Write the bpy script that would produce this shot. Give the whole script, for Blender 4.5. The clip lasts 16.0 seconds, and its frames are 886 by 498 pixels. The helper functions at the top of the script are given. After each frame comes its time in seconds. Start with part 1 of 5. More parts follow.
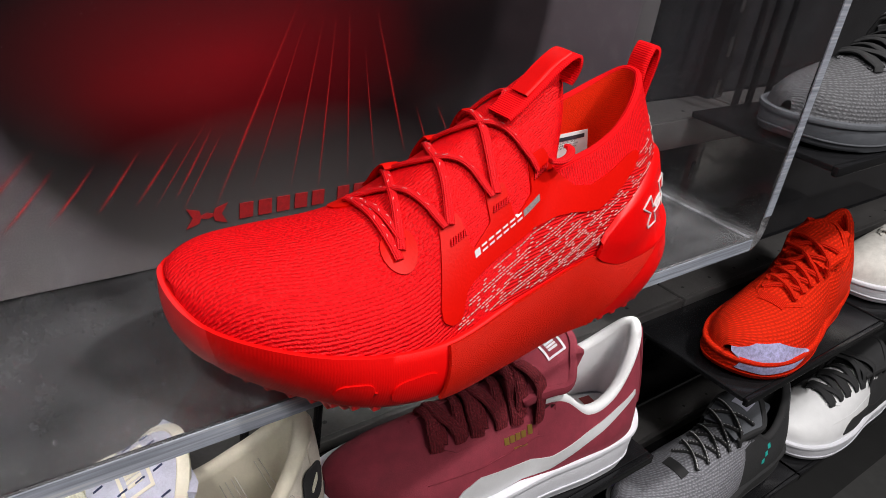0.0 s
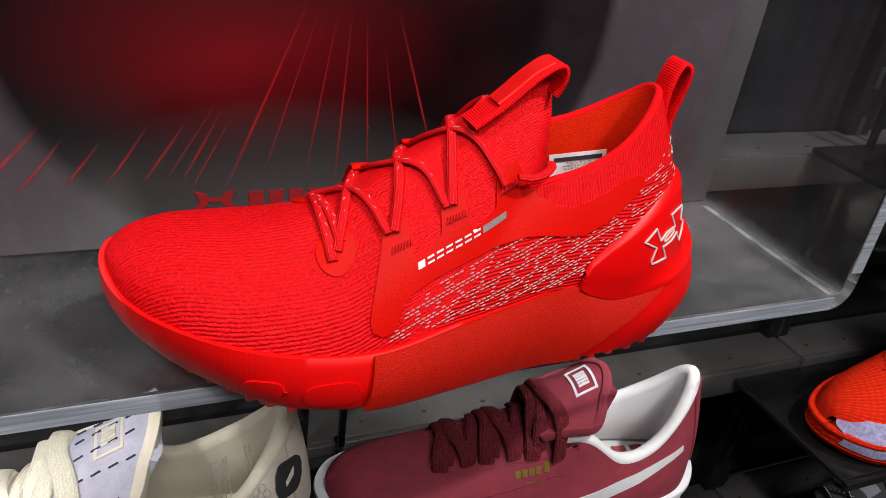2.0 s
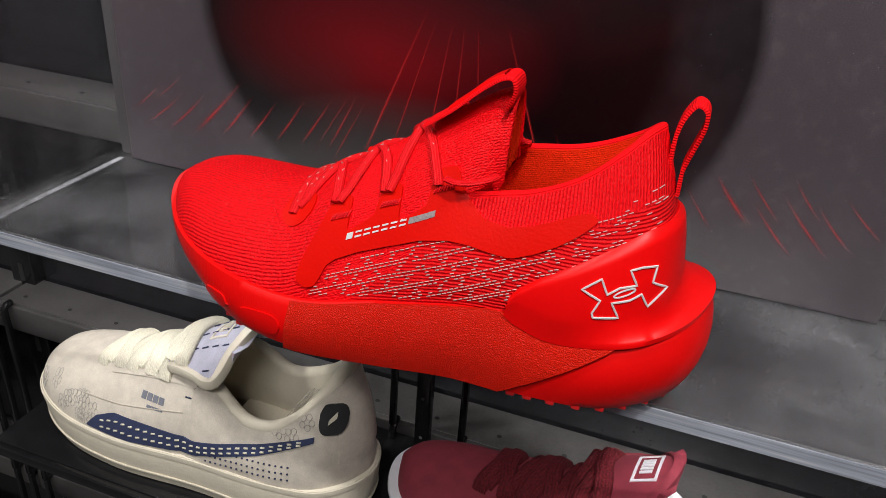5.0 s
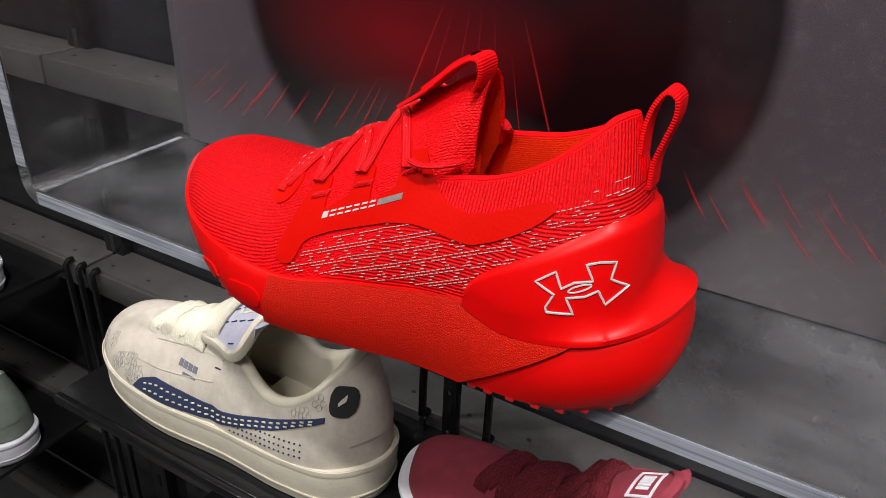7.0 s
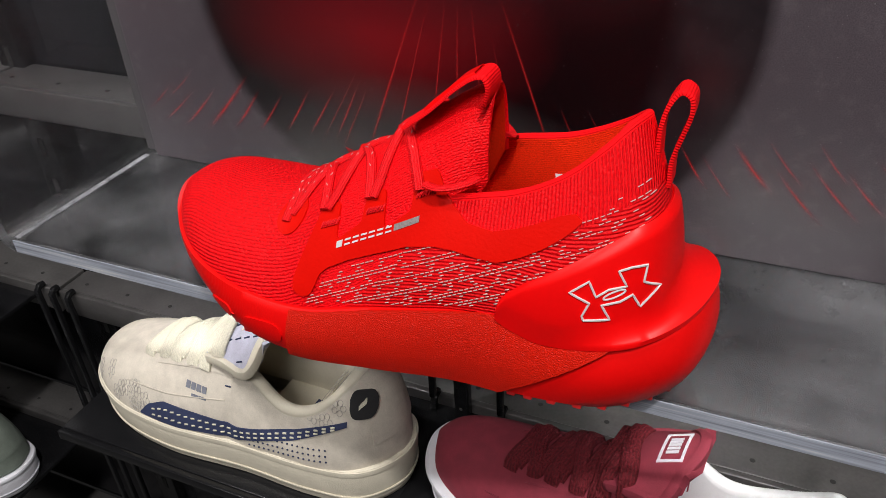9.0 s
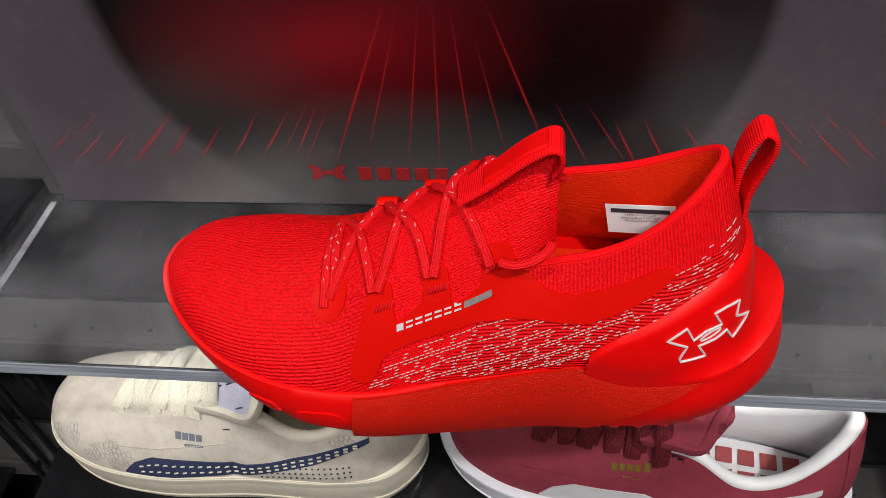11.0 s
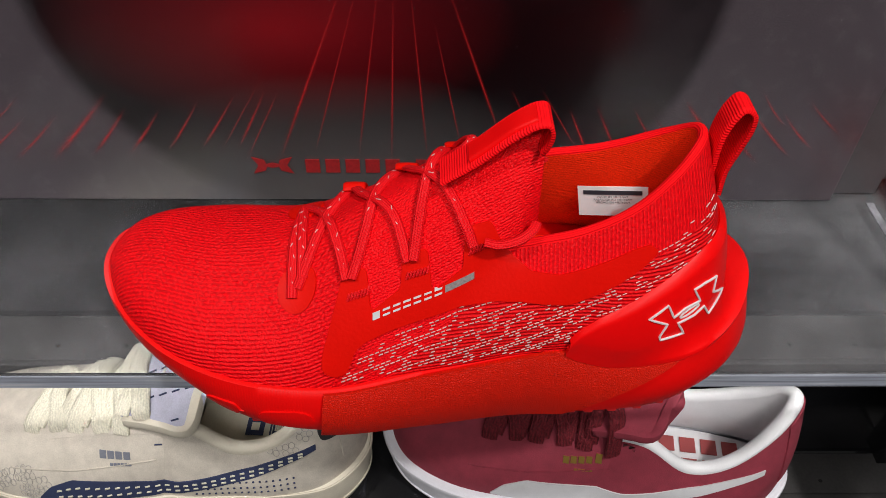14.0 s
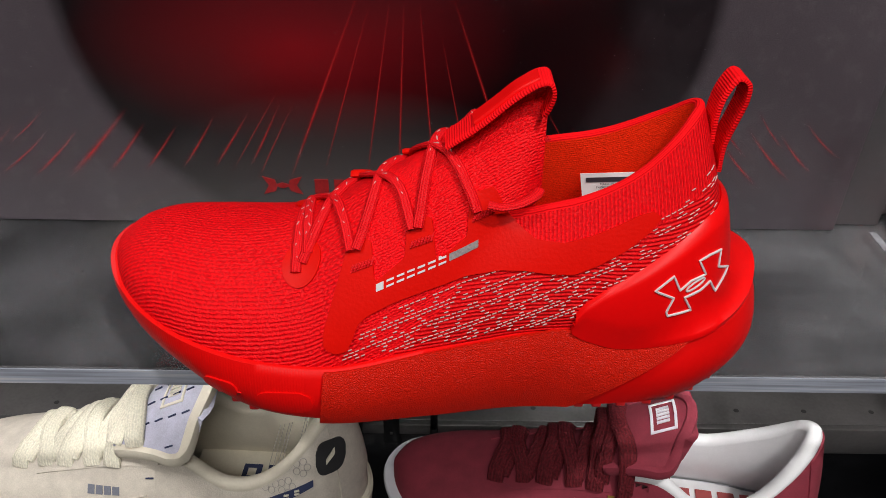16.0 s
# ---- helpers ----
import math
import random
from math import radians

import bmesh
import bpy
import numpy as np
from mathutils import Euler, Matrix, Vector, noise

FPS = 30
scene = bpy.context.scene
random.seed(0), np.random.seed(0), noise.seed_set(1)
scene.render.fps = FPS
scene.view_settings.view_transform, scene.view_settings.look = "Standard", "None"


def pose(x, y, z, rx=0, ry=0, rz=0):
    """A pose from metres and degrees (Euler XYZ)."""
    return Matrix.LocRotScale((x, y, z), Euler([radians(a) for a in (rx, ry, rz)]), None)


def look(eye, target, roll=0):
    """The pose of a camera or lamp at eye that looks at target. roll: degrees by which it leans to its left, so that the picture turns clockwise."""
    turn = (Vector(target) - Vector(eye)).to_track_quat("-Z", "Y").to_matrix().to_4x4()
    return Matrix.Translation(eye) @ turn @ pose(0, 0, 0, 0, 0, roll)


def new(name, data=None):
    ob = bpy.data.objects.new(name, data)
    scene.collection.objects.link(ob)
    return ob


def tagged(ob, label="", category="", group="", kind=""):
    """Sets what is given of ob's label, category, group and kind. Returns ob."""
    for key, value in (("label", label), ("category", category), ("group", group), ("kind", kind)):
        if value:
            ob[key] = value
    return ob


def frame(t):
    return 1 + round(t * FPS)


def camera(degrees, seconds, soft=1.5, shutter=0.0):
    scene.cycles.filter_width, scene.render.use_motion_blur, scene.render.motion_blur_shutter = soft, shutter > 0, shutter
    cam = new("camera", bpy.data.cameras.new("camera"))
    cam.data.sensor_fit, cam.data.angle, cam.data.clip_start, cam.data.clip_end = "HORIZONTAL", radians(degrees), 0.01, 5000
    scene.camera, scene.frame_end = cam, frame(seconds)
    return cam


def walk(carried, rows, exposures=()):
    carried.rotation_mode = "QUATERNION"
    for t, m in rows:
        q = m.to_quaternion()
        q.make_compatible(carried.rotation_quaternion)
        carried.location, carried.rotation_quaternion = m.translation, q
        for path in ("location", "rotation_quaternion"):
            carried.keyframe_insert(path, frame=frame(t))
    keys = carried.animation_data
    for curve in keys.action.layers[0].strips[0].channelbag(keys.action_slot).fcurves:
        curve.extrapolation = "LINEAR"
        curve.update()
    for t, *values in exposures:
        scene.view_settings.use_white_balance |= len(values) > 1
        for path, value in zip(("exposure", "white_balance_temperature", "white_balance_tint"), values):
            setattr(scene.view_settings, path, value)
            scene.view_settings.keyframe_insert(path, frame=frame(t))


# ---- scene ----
from mathutils.bvhtree import BVHTree

# ---------------------------------------------------------------- camera
cam = camera(59.65, 16.0, soft=0.8)
ROWS = [
    (0.0, -0.2034, -0.2369, 0.2275, 61.86, -7.93, -38.07),
    (0.5, -0.1981, -0.2386, 0.2258, 61.76, -8.08, -36.58),
    (1.0, -0.1851, -0.2469, 0.2273, 61.36, -8.11, -33.38),
    (1.5, -0.149, -0.261, 0.2276, 61.1, -7.62, -28.6),
    (2.0, -0.0994, -0.2798, 0.2322, 60.78, -7.21, -21.89),
    (2.5, -0.0425, -0.2936, 0.2348, 60.7, -6.16, -13.57),
    (3.0, 0.0086, -0.3079, 0.2356, 60.83, -5.07, -5.07),
    (3.5, 0.0486, -0.319, 0.2369, 61.17, -5.38, 1.33),
    (4.0, 0.0898, -0.3265, 0.2397, 61.28, -5.09, 8.42),
    (6.5, 0.2291, -0.2784, 0.2322, 60.98, -2.13, 29.43),
    (7.0, 0.2342, -0.2771, 0.2307, 61.0, -2.03, 30.61),
    (7.5, 0.2319, -0.2775, 0.2319, 60.89, -1.63, 30.71),
    (8.0, 0.2285, -0.2809, 0.2331, 60.45, -1.03, 29.85),
    (8.5, 0.2246, -0.2828, 0.2395, 59.4, 0.28, 27.9),
    (9.0, 0.195, -0.2732, 0.2625, 56.11, 2.74, 23.25),
    (11.5, 0.0619, -0.2117, 0.3333, 42.0, 3.15, 3.12),
    (12.0, 0.0505, -0.2072, 0.3335, 41.05, 2.0, 1.22),
    (12.5, 0.0487, -0.2061, 0.3315, 40.85, 1.08, -0.03),
    (13.0, 0.0476, -0.2076, 0.3278, 41.37, 0.37, -0.61),
    (13.5, 0.0444, -0.2141, 0.3231, 42.71, -0.32, -0.81),
    (14.0, 0.0421, -0.2245, 0.3124, 44.86, -0.78, -0.7),
    (14.5, 0.0416, -0.2353, 0.298, 47.41, -1.16, -0.65),
    (15.0, 0.0421, -0.2477, 0.2848, 50.21, -1.21, -0.44),
    (15.5, 0.0414, -0.2576, 0.2703, 52.88, -1.08, -0.25),
    (16.0, 0.0441, -0.2712, 0.2597, 55.23, -0.85, 0.13),
]
walk(cam, [(t, pose(x, y, z, rx, ry, rz)) for t, x, y, z, rx, ry, rz in ROWS], exposures=((0.0, 0.12), (3.5, -0.01), (7.0, 0.11), (9.0, 0.08), (12.0, -0.19), (16.0, -0.19)))

# ---------------------------------------------------------------- light
world = bpy.data.worlds.new("shop_air")
scene.world = world
world.use_nodes = True
world.node_tree.nodes["Background"].inputs[0].default_value = (0.62, 0.63, 0.68, 1)
world.node_tree.nodes["Background"].inputs[1].default_value = 0.012


def ceiling_lamp(x, y, size, watts, colour=(1.0, 0.97, 0.94), aim=None, size_y=None):
    lamp = bpy.data.lights.new("ceiling_lamp", "AREA")
    lamp.shape, lamp.size, lamp.size_y = "RECTANGLE", size, size_y or size
    lamp.energy, lamp.color = watts, colour
    ob = new("ceiling_lamp", lamp)
    ob.matrix_world = look((x, y, 1.62), aim or (x, y, 0))
    tagged(ob, "white ceiling spotlight shining down on the shoe wall", "lamp", "ceiling lamps")


ceiling_lamp(0.60, -0.70, 0.10, 25, aim=(0.05, 0.0, 0.0))
ceiling_lamp(-0.80, -0.55, 0.10, 13, aim=(-0.05, 0.0, -0.1))
ceiling_lamp(0.1, -1.5, 1.2, 25, aim=(0.0, 0.1, 0.0), size_y=0.3)

# ---------------------------------------------------------------- tools


def spline(ctrl, n, closed=False):
    """n points of a smooth curve through the control points (chord-length Catmull-Rom)."""
    c = np.array(ctrl, float)
    if closed:
        c = np.vstack([c[-1:], c, c[:2]])
    else:
        c = np.vstack([2 * c[0] - c[1], c, 2 * c[-1] - c[-2]])
    k = np.concatenate([[0], np.cumsum(np.maximum(np.linalg.norm(np.diff(c, axis=0), axis=1), 1e-9) ** 0.5)])
    t = np.linspace(k[1], k[-2], n, endpoint=not closed)
    i = np.clip(np.searchsorted(k, t, side="right") - 1, 1, len(c) - 3)
    k0, k1, k2, k3 = (k[i - 1], k[i], k[i + 1], k[i + 2])
    t, k0, k1, k2, k3 = (a[:, None] for a in (t, k0, k1, k2, k3))
    p0, p1, p2, p3 = c[i - 1], c[i], c[i + 1], c[i + 2]
    a1 = (k1 - t) / (k1 - k0) * p0 + (t - k0) / (k1 - k0) * p1
    a2 = (k2 - t) / (k2 - k1) * p1 + (t - k1) / (k2 - k1) * p2
    a3 = (k3 - t) / (k3 - k2) * p2 + (t - k2) / (k3 - k2) * p3
    b1 = (k2 - t) / (k2 - k0) * a1 + (t - k0) / (k2 - k0) * a2
    b2 = (k3 - t) / (k3 - k1) * a2 + (t - k1) / (k3 - k1) * a3
    return (k2 - t) / (k2 - k1) * b1 + (t - k1) / (k2 - k1) * b2


def smooth_of(table):
    """A smooth function through (x, value) pairs, without overshoot."""
    p = np.array(table, float)
    x, y = p[:, 0], p[:, 1]
    d = np.diff(y) / np.diff(x)
    m = np.concatenate([[d[0]], np.where(d[1:] * d[:-1] > 0, 2 * d[1:] * d[:-1] / (d[1:] + d[:-1] + 1e-12), 0), [d[-1]]])

    def f(q):
        q = np.clip(q, x[0], x[-1])
        i = np.clip(np.searchsorted(x, q, side="right") - 1, 0, len(x) - 2)
        h = x[i + 1] - x[i]
        s = (q - x[i]) / h
        return (y[i] * (1 + 2 * s) * (1 - s) ** 2 + m[i] * h * s * (1 - s) ** 2 + y[i + 1] * s * s * (3 - 2 * s) + m[i + 1] * h * s * s * (s - 1))
    return f


def normals_of(p):
    """Unit normals of a grid of points."""
    n = np.cross(np.gradient(p, axis=0), np.gradient(p, axis=1))
    return n / np.maximum(np.linalg.norm(n, axis=2, keepdims=True), 1e-12)


def sheet(p, wrap=False):
    """Vertices, faces and metre-true uv of a grid of points."""
    nu, nv = p.shape[:2]
    v = p.reshape(-1, 3)
    ui = np.arange(nu if wrap else nu - 1)
    vj = np.arange(nv - 1)
    a, b = np.meshgrid(ui, vj, indexing="ij")
    a2 = (a + 1) % nu
    f = np.stack([a * nv + b, a2 * nv + b, a2 * nv + b + 1, a * nv + b + 1], -1).reshape(-1, 4)
    du = np.concatenate([[0], np.cumsum(np.linalg.norm(np.diff(p, axis=0), axis=2).mean(1))])
    dv = np.zeros((nu, nv))
    dv[:, 1:] = np.cumsum(np.linalg.norm(np.diff(p, axis=1), axis=2), axis=1)
    uv = np.stack([np.repeat(du[:, None], nv, 1), dv], -1).reshape(-1, 2)
    return v, f, uv


def shell(p, thick, wrap=False):
    """A closed skin: the grid p, a copy set back along the normals, and the rim between them."""
    q = p - normals_of(p) * thick
    nu, nv = p.shape[:2]
    v, f, uv = sheet(p, wrap)
    n = len(v)
    w = np.vstack([v, q.reshape(-1, 3)])
    g = [f, f[:, ::-1] + n]
    at = lambda i, j: (i % nu) * nv + j
    rim = []
    for i in range(nu if wrap else nu - 1):
        rim.append((at(i, 0), at(i, 0) + n, at(i + 1, 0) + n, at(i + 1, 0)))
        rim.append((at(i, nv - 1), at(i + 1, nv - 1), at(i + 1, nv - 1) + n, at(i, nv - 1) + n))
    if not wrap:
        for j in range(nv - 1):
            rim.append((at(0, j), at(0, j + 1), at(0, j + 1) + n, at(0, j) + n))
            rim.append((at(nu - 1, j), at(nu - 1, j) + n, at(nu - 1, j + 1) + n, at(nu - 1, j + 1)))
    return w, np.vstack(g + [np.array(rim)]), np.vstack([uv, uv])


def joined(*pieces):
    v, f, uv, k = [], [], [], 0
    for a, b, c in pieces:
        v.append(np.asarray(a)), uv.append(np.asarray(c))
        f.extend(tuple(int(i) + k for i in q) for q in b)
        k += len(a)
    return np.vstack(v), f, np.vstack(uv)


def tube(path, ra, rb=None, up=(0, 0, 1), sides=8, caps=True, closed=False):
    """A cord or strap along a path: half width ra, half height rb."""
    p = np.array(path, float)
    rb = ra if rb is None else rb
    d = (np.roll(p, -1, 0) - np.roll(p, 1, 0)) if closed else np.gradient(p, axis=0)
    d /= np.maximum(np.linalg.norm(d, axis=1, keepdims=True), 1e-12)
    u = np.broadcast_to(np.array(up, float), p.shape)
    side = np.cross(d, u)
    side /= np.maximum(np.linalg.norm(side, axis=1, keepdims=True), 1e-9)
    top = np.cross(side, d)
    th = np.linspace(0, 2 * np.pi, sides, endpoint=False)
    e = 0.75
    cx = np.sign(np.cos(th)) * np.abs(np.cos(th)) ** e
    cy = np.sign(np.sin(th)) * np.abs(np.sin(th)) ** e
    g = p[:, None] + side[:, None] * (ra * cx)[None, :, None] + top[:, None] * (rb * cy)[None, :, None]
    g = np.concatenate([g, g[:, :1]], 1)
    v, f, uv = sheet(g, wrap=closed)
    f = [tuple(q) for q in f]
    if caps and not closed:
        m = len(p)
        f.append(tuple(range(0, sides))[::-1])
        f.append(tuple((m - 1) * (sides + 1) + i for i in range(sides)))
    return v, f, uv


def box(x0, x1, y0, y1, z0, z1, bevel=0.0):
    """A block with chamfered edges."""
    bm = bmesh.new()
    bmesh.ops.create_cube(bm, size=1)
    for q in bm.verts:
        q.co = (x0 + (q.co.x + 0.5) * (x1 - x0), y0 + (q.co.y + 0.5) * (y1 - y0), z0 + (q.co.z + 0.5) * (z1 - z0))
    if bevel:
        bmesh.ops.bevel(bm, geom=bm.edges[:], offset=bevel, segments=2, profile=0.5, affect="EDGES")
    bm.verts.ensure_lookup_table()
    v = np.array([q.co[:] for q in bm.verts])
    f = [tuple(w.index for w in q.verts) for q in bm.faces]
    bm.free()
    return v, f, v[:, [0, 2]] + v[:, [1, 1]] * 0.37


def part(name, geo, mat, parent=None, label="", smooth=True):
    v, f, uv = geo
    me = bpy.data.meshes.new(name)
    me.from_pydata([tuple(q) for q in np.asarray(v, float)], [], [tuple(int(i) for i in q) for q in f])
    layer = me.uv_layers.new(name="metres")
    idx = np.empty(len(me.loops), dtype=np.int32)
    me.loops.foreach_get("vertex_index", idx)
    layer.data.foreach_set("uv", np.asarray(uv, dtype=np.float32)[idx].ravel())
    if smooth:
        me.polygons.foreach_set("use_smooth", np.ones(len(me.polygons), dtype=bool))
        me.set_sharp_from_angle(angle=radians(50))
    me.materials.append(mat)
    me.validate()
    bm = bmesh.new()
    bm.from_mesh(me)
    bmesh.ops.remove_doubles(bm, verts=bm.verts, dist=1e-6)
    bmesh.ops.recalc_face_normals(bm, faces=bm.faces)
    bm.to_mesh(me)
    bm.free()
    ob = new(name, me)
    if parent is not None:
        ob.parent = parent
    if label:
        tagged(ob, label)
    return ob


def thing(name, label, category, x=0, y=0, z=0, group="", kind="", m=None):
    ob = new(name)
    ob.empty_display_size = 0.02
    ob.matrix_world = m if m is not None else pose(x, y, z)
    return tagged(ob, label, category, group, kind)


def tree_of(*geos):
    v, f, _ = joined(*geos)
    return BVHTree.FromPolygons([tuple(q) for q in v], [tuple(q) for q in f])


def drape(tree, us, lo, hi, n, out, frm=(0, -0.3), way=(0, 1, 0), plan=False):
    """A skin laid on a form: columns at the given x, from lo to hi, thrown along a direction, lifted by out."""
    rows, last = [], None
    for k, u in enumerate(us):
        row = []
        for j in range(n):
            w = lo[k] + (hi[k] - lo[k]) * j / (n - 1)
            if plan:
                start, d = Vector((u, w, 0.4)), Vector((0, 0, -1))
            else:
                start, d = Vector((u, frm[1], w)), Vector(way)
            hit, nor, _, _ = tree.ray_cast(start, d)
            if hit is None:
                row.append(last)
                continue
            if nor.dot(d) > 0:
                nor = -nor
            last = np.array(hit + nor * out)
            row.append(last)
        first = next((r for r in row if r is not None), None)
        rows.append([first if r is None else r for r in row])
    return np.array(rows, float)


def on(tree, x, w, out=0.0, side=-1, plan=False):
    """One point on a form, seen from its side or from above, lifted by out."""
    if plan:
        hit, nor, _, _ = tree.ray_cast(Vector((x, w, 0.4)), Vector((0, 0, -1)))
    else:
        hit, nor, _, _ = tree.ray_cast(Vector((x, 0.3 * side, w)), Vector((0, -side, 0)))
    if hit is None:
        return None
    up = Vector((0, 0, 1)) if plan else Vector((0, side, 0))
    if nor.dot(up) < 0:
        nor = -nor
    return np.array(hit + nor * out)

# ---------------------------------------------------------------- materials


def material(name, colour, rough=0.5, metal=0.0, **more):
    m = bpy.data.materials.new(name)
    m.use_nodes = True
    b = m.node_tree.nodes["Principled BSDF"]
    b.inputs["Base Color"].default_value = (*colour, 1)
    b.inputs["Roughness"].default_value = rough
    b.inputs["Metallic"].default_value = metal
    for k, v in more.items():
        b.inputs[k.replace("_", " ")].default_value = v
    return m


def node(m, kind, **inputs):
    n = m.node_tree.nodes.new(kind)
    for k, v in inputs.items():
        n.inputs[k.replace("_", " ")].default_value = v
    return n


def wire(m, a, ao, b, bi):
    m.node_tree.links.new(a.outputs[ao], b.inputs[bi])


def coords(m, uv=False, scale=(1, 1, 1), turn=0.0):
    c = m.node_tree.nodes.new("ShaderNodeTexCoord")
    p = m.node_tree.nodes.new("ShaderNodeMapping")
    p.inputs["Scale"].default_value = scale
    p.inputs["Rotation"].default_value = (0, 0, turn)
    wire(m, c, "UV" if uv else "Object", p, "Vector")
    return p


def ramp(m, stops):
    r = m.node_tree.nodes.new("ShaderNodeValToRGB")
    e = r.color_ramp.elements
    while len(e) < len(stops):
        e.new(0.5)
    for q, (pos, c) in zip(e, stops):
        q.position, q.color = pos, (c, c, c, 1) if isinstance(c, (int, float)) else (*c, 1)
    return r


def mottle(m, colour, amount=0.15, size=60, uv=False):
    """Large soft and small grainy variation of the base colour."""
    b = m.node_tree.nodes["Principled BSDF"]
    p = coords(m, uv)
    n1 = node(m, "ShaderNodeTexNoise", Scale=size, Detail=4.0, Roughness=0.6)
    n2 = node(m, "ShaderNodeTexNoise", Scale=size * 14, Detail=2.0)
    wire(m, p, 0, n1, "Vector"), wire(m, p, 0, n2, "Vector")
    mx = m.node_tree.nodes.new("ShaderNodeMath")
    mx.operation = "MULTIPLY_ADD"
    mx.inputs[1].default_value = 0.5
    wire(m, n2, "Fac", mx, 0), wire(m, n1, "Fac", mx, 2)
    lo = tuple(c * (1 - amount) for c in colour)
    hi = tuple(min(1, c * (1 + amount)) for c in colour)
    r = ramp(m, [(0.45, lo), (1.0, hi)])
    wire(m, mx, 0, r, "Fac"), wire(m, r, "Color", b, "Base Color")
    return n1, n2, r


def bump(m, source, out, strength=0.4, depth=0.0005, after=None):
    b = node(m, "ShaderNodeBump", Strength=strength, Distance=depth)
    wire(m, source, out, b, "Height")
    if after is not None:
        wire(m, after, "Normal", b, "Normal")
    wire(m, b, "Normal", m.node_tree.nodes["Principled BSDF"], "Normal")
    return b


def grainy(name, colour, rough=0.6, amount=0.15, size=60, relief=0.3, depth=0.0004, metal=0.0, **more):
    m = material(name, colour, rough, metal, **more)
    n1, n2, _ = mottle(m, colour, amount, size)
    bump(m, n2, "Fac", relief, depth)
    return m


def math_node(m, op, a, b=None, c=None):
    n = m.node_tree.nodes.new("ShaderNodeMath")
    n.operation = op
    for k, v in enumerate((a, b, c)):
        if v is None:
            continue
        if isinstance(v, (int, float)):
            n.inputs[k].default_value = v
        else:
            m.node_tree.links.new(v, n.inputs[k])
    return n.outputs[0]


def knit(name, colour, pitch=0.0021, rib=0.0, dark=0.62, along=1.6, relief=1.0, deep=0.0014, zones=False, rough=0.75, curly=0.95, gloss=0.25):
    """Knitted cloth in metre-true uv: staggered stitches, run together into ribs where rib is 1."""
    m = material(name, colour, rough, Specular_IOR_Level=gloss)
    nt = m.node_tree
    b = nt.nodes["Principled BSDF"]
    p = coords(m, True)
    wob = node(m, "ShaderNodeTexNoise", Scale=260.0, Detail=3.0)
    wire(m, p, 0, wob, "Vector")
    addv = nt.nodes.new("ShaderNodeVectorMath")
    addv.operation = "MULTIPLY_ADD"
    addv.inputs[1].default_value = (pitch * 0.7, pitch * 0.45, 0)
    wire(m, wob, "Color", addv, 0), wire(m, p, 0, addv, 2)
    xyz = nt.nodes.new("ShaderNodeSeparateXYZ")
    wire(m, addv, 0, xyz, 0)
    k = 2 * math.pi / pitch
    v = math_node(m, "MULTIPLY", xyz.outputs[1], k)
    u = math_node(m, "MULTIPLY", xyz.outputs[0], k / along)
    ribs = math_node(m, "MULTIPLY_ADD", math_node(m, "SINE", v), 0.5, 0.5)
    # staggered loops: the phase along the row turns over from one row to the next
    half = math_node(m, "SINE", math_node(m, "MULTIPLY", v, 0.5))
    step = math_node(m, "MULTIPLY", math_node(m, "GREATER_THAN", half, 0.0), math.pi)
    loops = math_node(m, "MULTIPLY_ADD", math_node(m, "SINE", math_node(m, "ADD", u, step)), 0.5, 0.5)
    stitch = math_node(m, "MULTIPLY", ribs, math_node(m, "MULTIPLY_ADD", loops, 0.8, 0.2))
    if zones:
        oc = nt.nodes.new("ShaderNodeTexCoord")
        so = nt.nodes.new("ShaderNodeSeparateXYZ")
        nt.links.new(oc.outputs["Object"], so.inputs[0])
        side = math_node(m, "MULTIPLY_ADD", math_node(m, "ABSOLUTE", math_node(m, "SUBTRACT", so.outputs[1], 0.028)), 1.0, math_node(m, "MULTIPLY", so.outputs[0], -0.42))
        mask = nt.nodes.new("ShaderNodeMapRange")
        mask.inputs["From Min"].default_value, mask.inputs["From Max"].default_value = 0.040, 0.066
        nt.links.new(side, mask.inputs["Value"])
        lim = math_node(m, "LESS_THAN", so.outputs[0], 0.0)
        fac = math_node(m, "MULTIPLY", mask.outputs[0], lim)
    else:
        fac = rib
    h = math_node(m, "ADD", math_node(m, "MULTIPLY", math_node(m, "MULTIPLY", ribs, 0.85), fac), math_node(m, "MULTIPLY", stitch, math_node(m, "SUBTRACT", 1.0, fac)))
    curl = nt.nodes.new("ShaderNodeTexVoronoi")
    curl.feature = "SMOOTH_F1"
    curl.inputs["Scale"].default_value = 1.0
    curl.inputs["Smoothness"].default_value = 0.4
    stretch = nt.nodes.new("ShaderNodeVectorMath")
    stretch.operation = "MULTIPLY"
    stretch.inputs[1].default_value = (1.5 / pitch, 1.9 / pitch, 1)
    wire(m, addv, 0, stretch, 0), wire(m, stretch, 0, curl, "Vector")
    loopy = math_node(m, "SUBTRACT", 1.0, curl.outputs["Distance"])
    fine = node(m, "ShaderNodeTexNoise", Scale=1900.0, Detail=3.0, Roughness=0.6)
    wire(m, p, 0, fine, "Vector")
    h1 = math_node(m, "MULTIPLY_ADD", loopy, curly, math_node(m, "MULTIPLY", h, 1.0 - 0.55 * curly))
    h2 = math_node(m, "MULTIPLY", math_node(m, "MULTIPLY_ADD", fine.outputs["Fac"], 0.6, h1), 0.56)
    # shade between the stitches is painted too: low spots take a darker colour
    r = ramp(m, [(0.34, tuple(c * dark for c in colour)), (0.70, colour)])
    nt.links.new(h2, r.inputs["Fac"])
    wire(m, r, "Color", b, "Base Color")
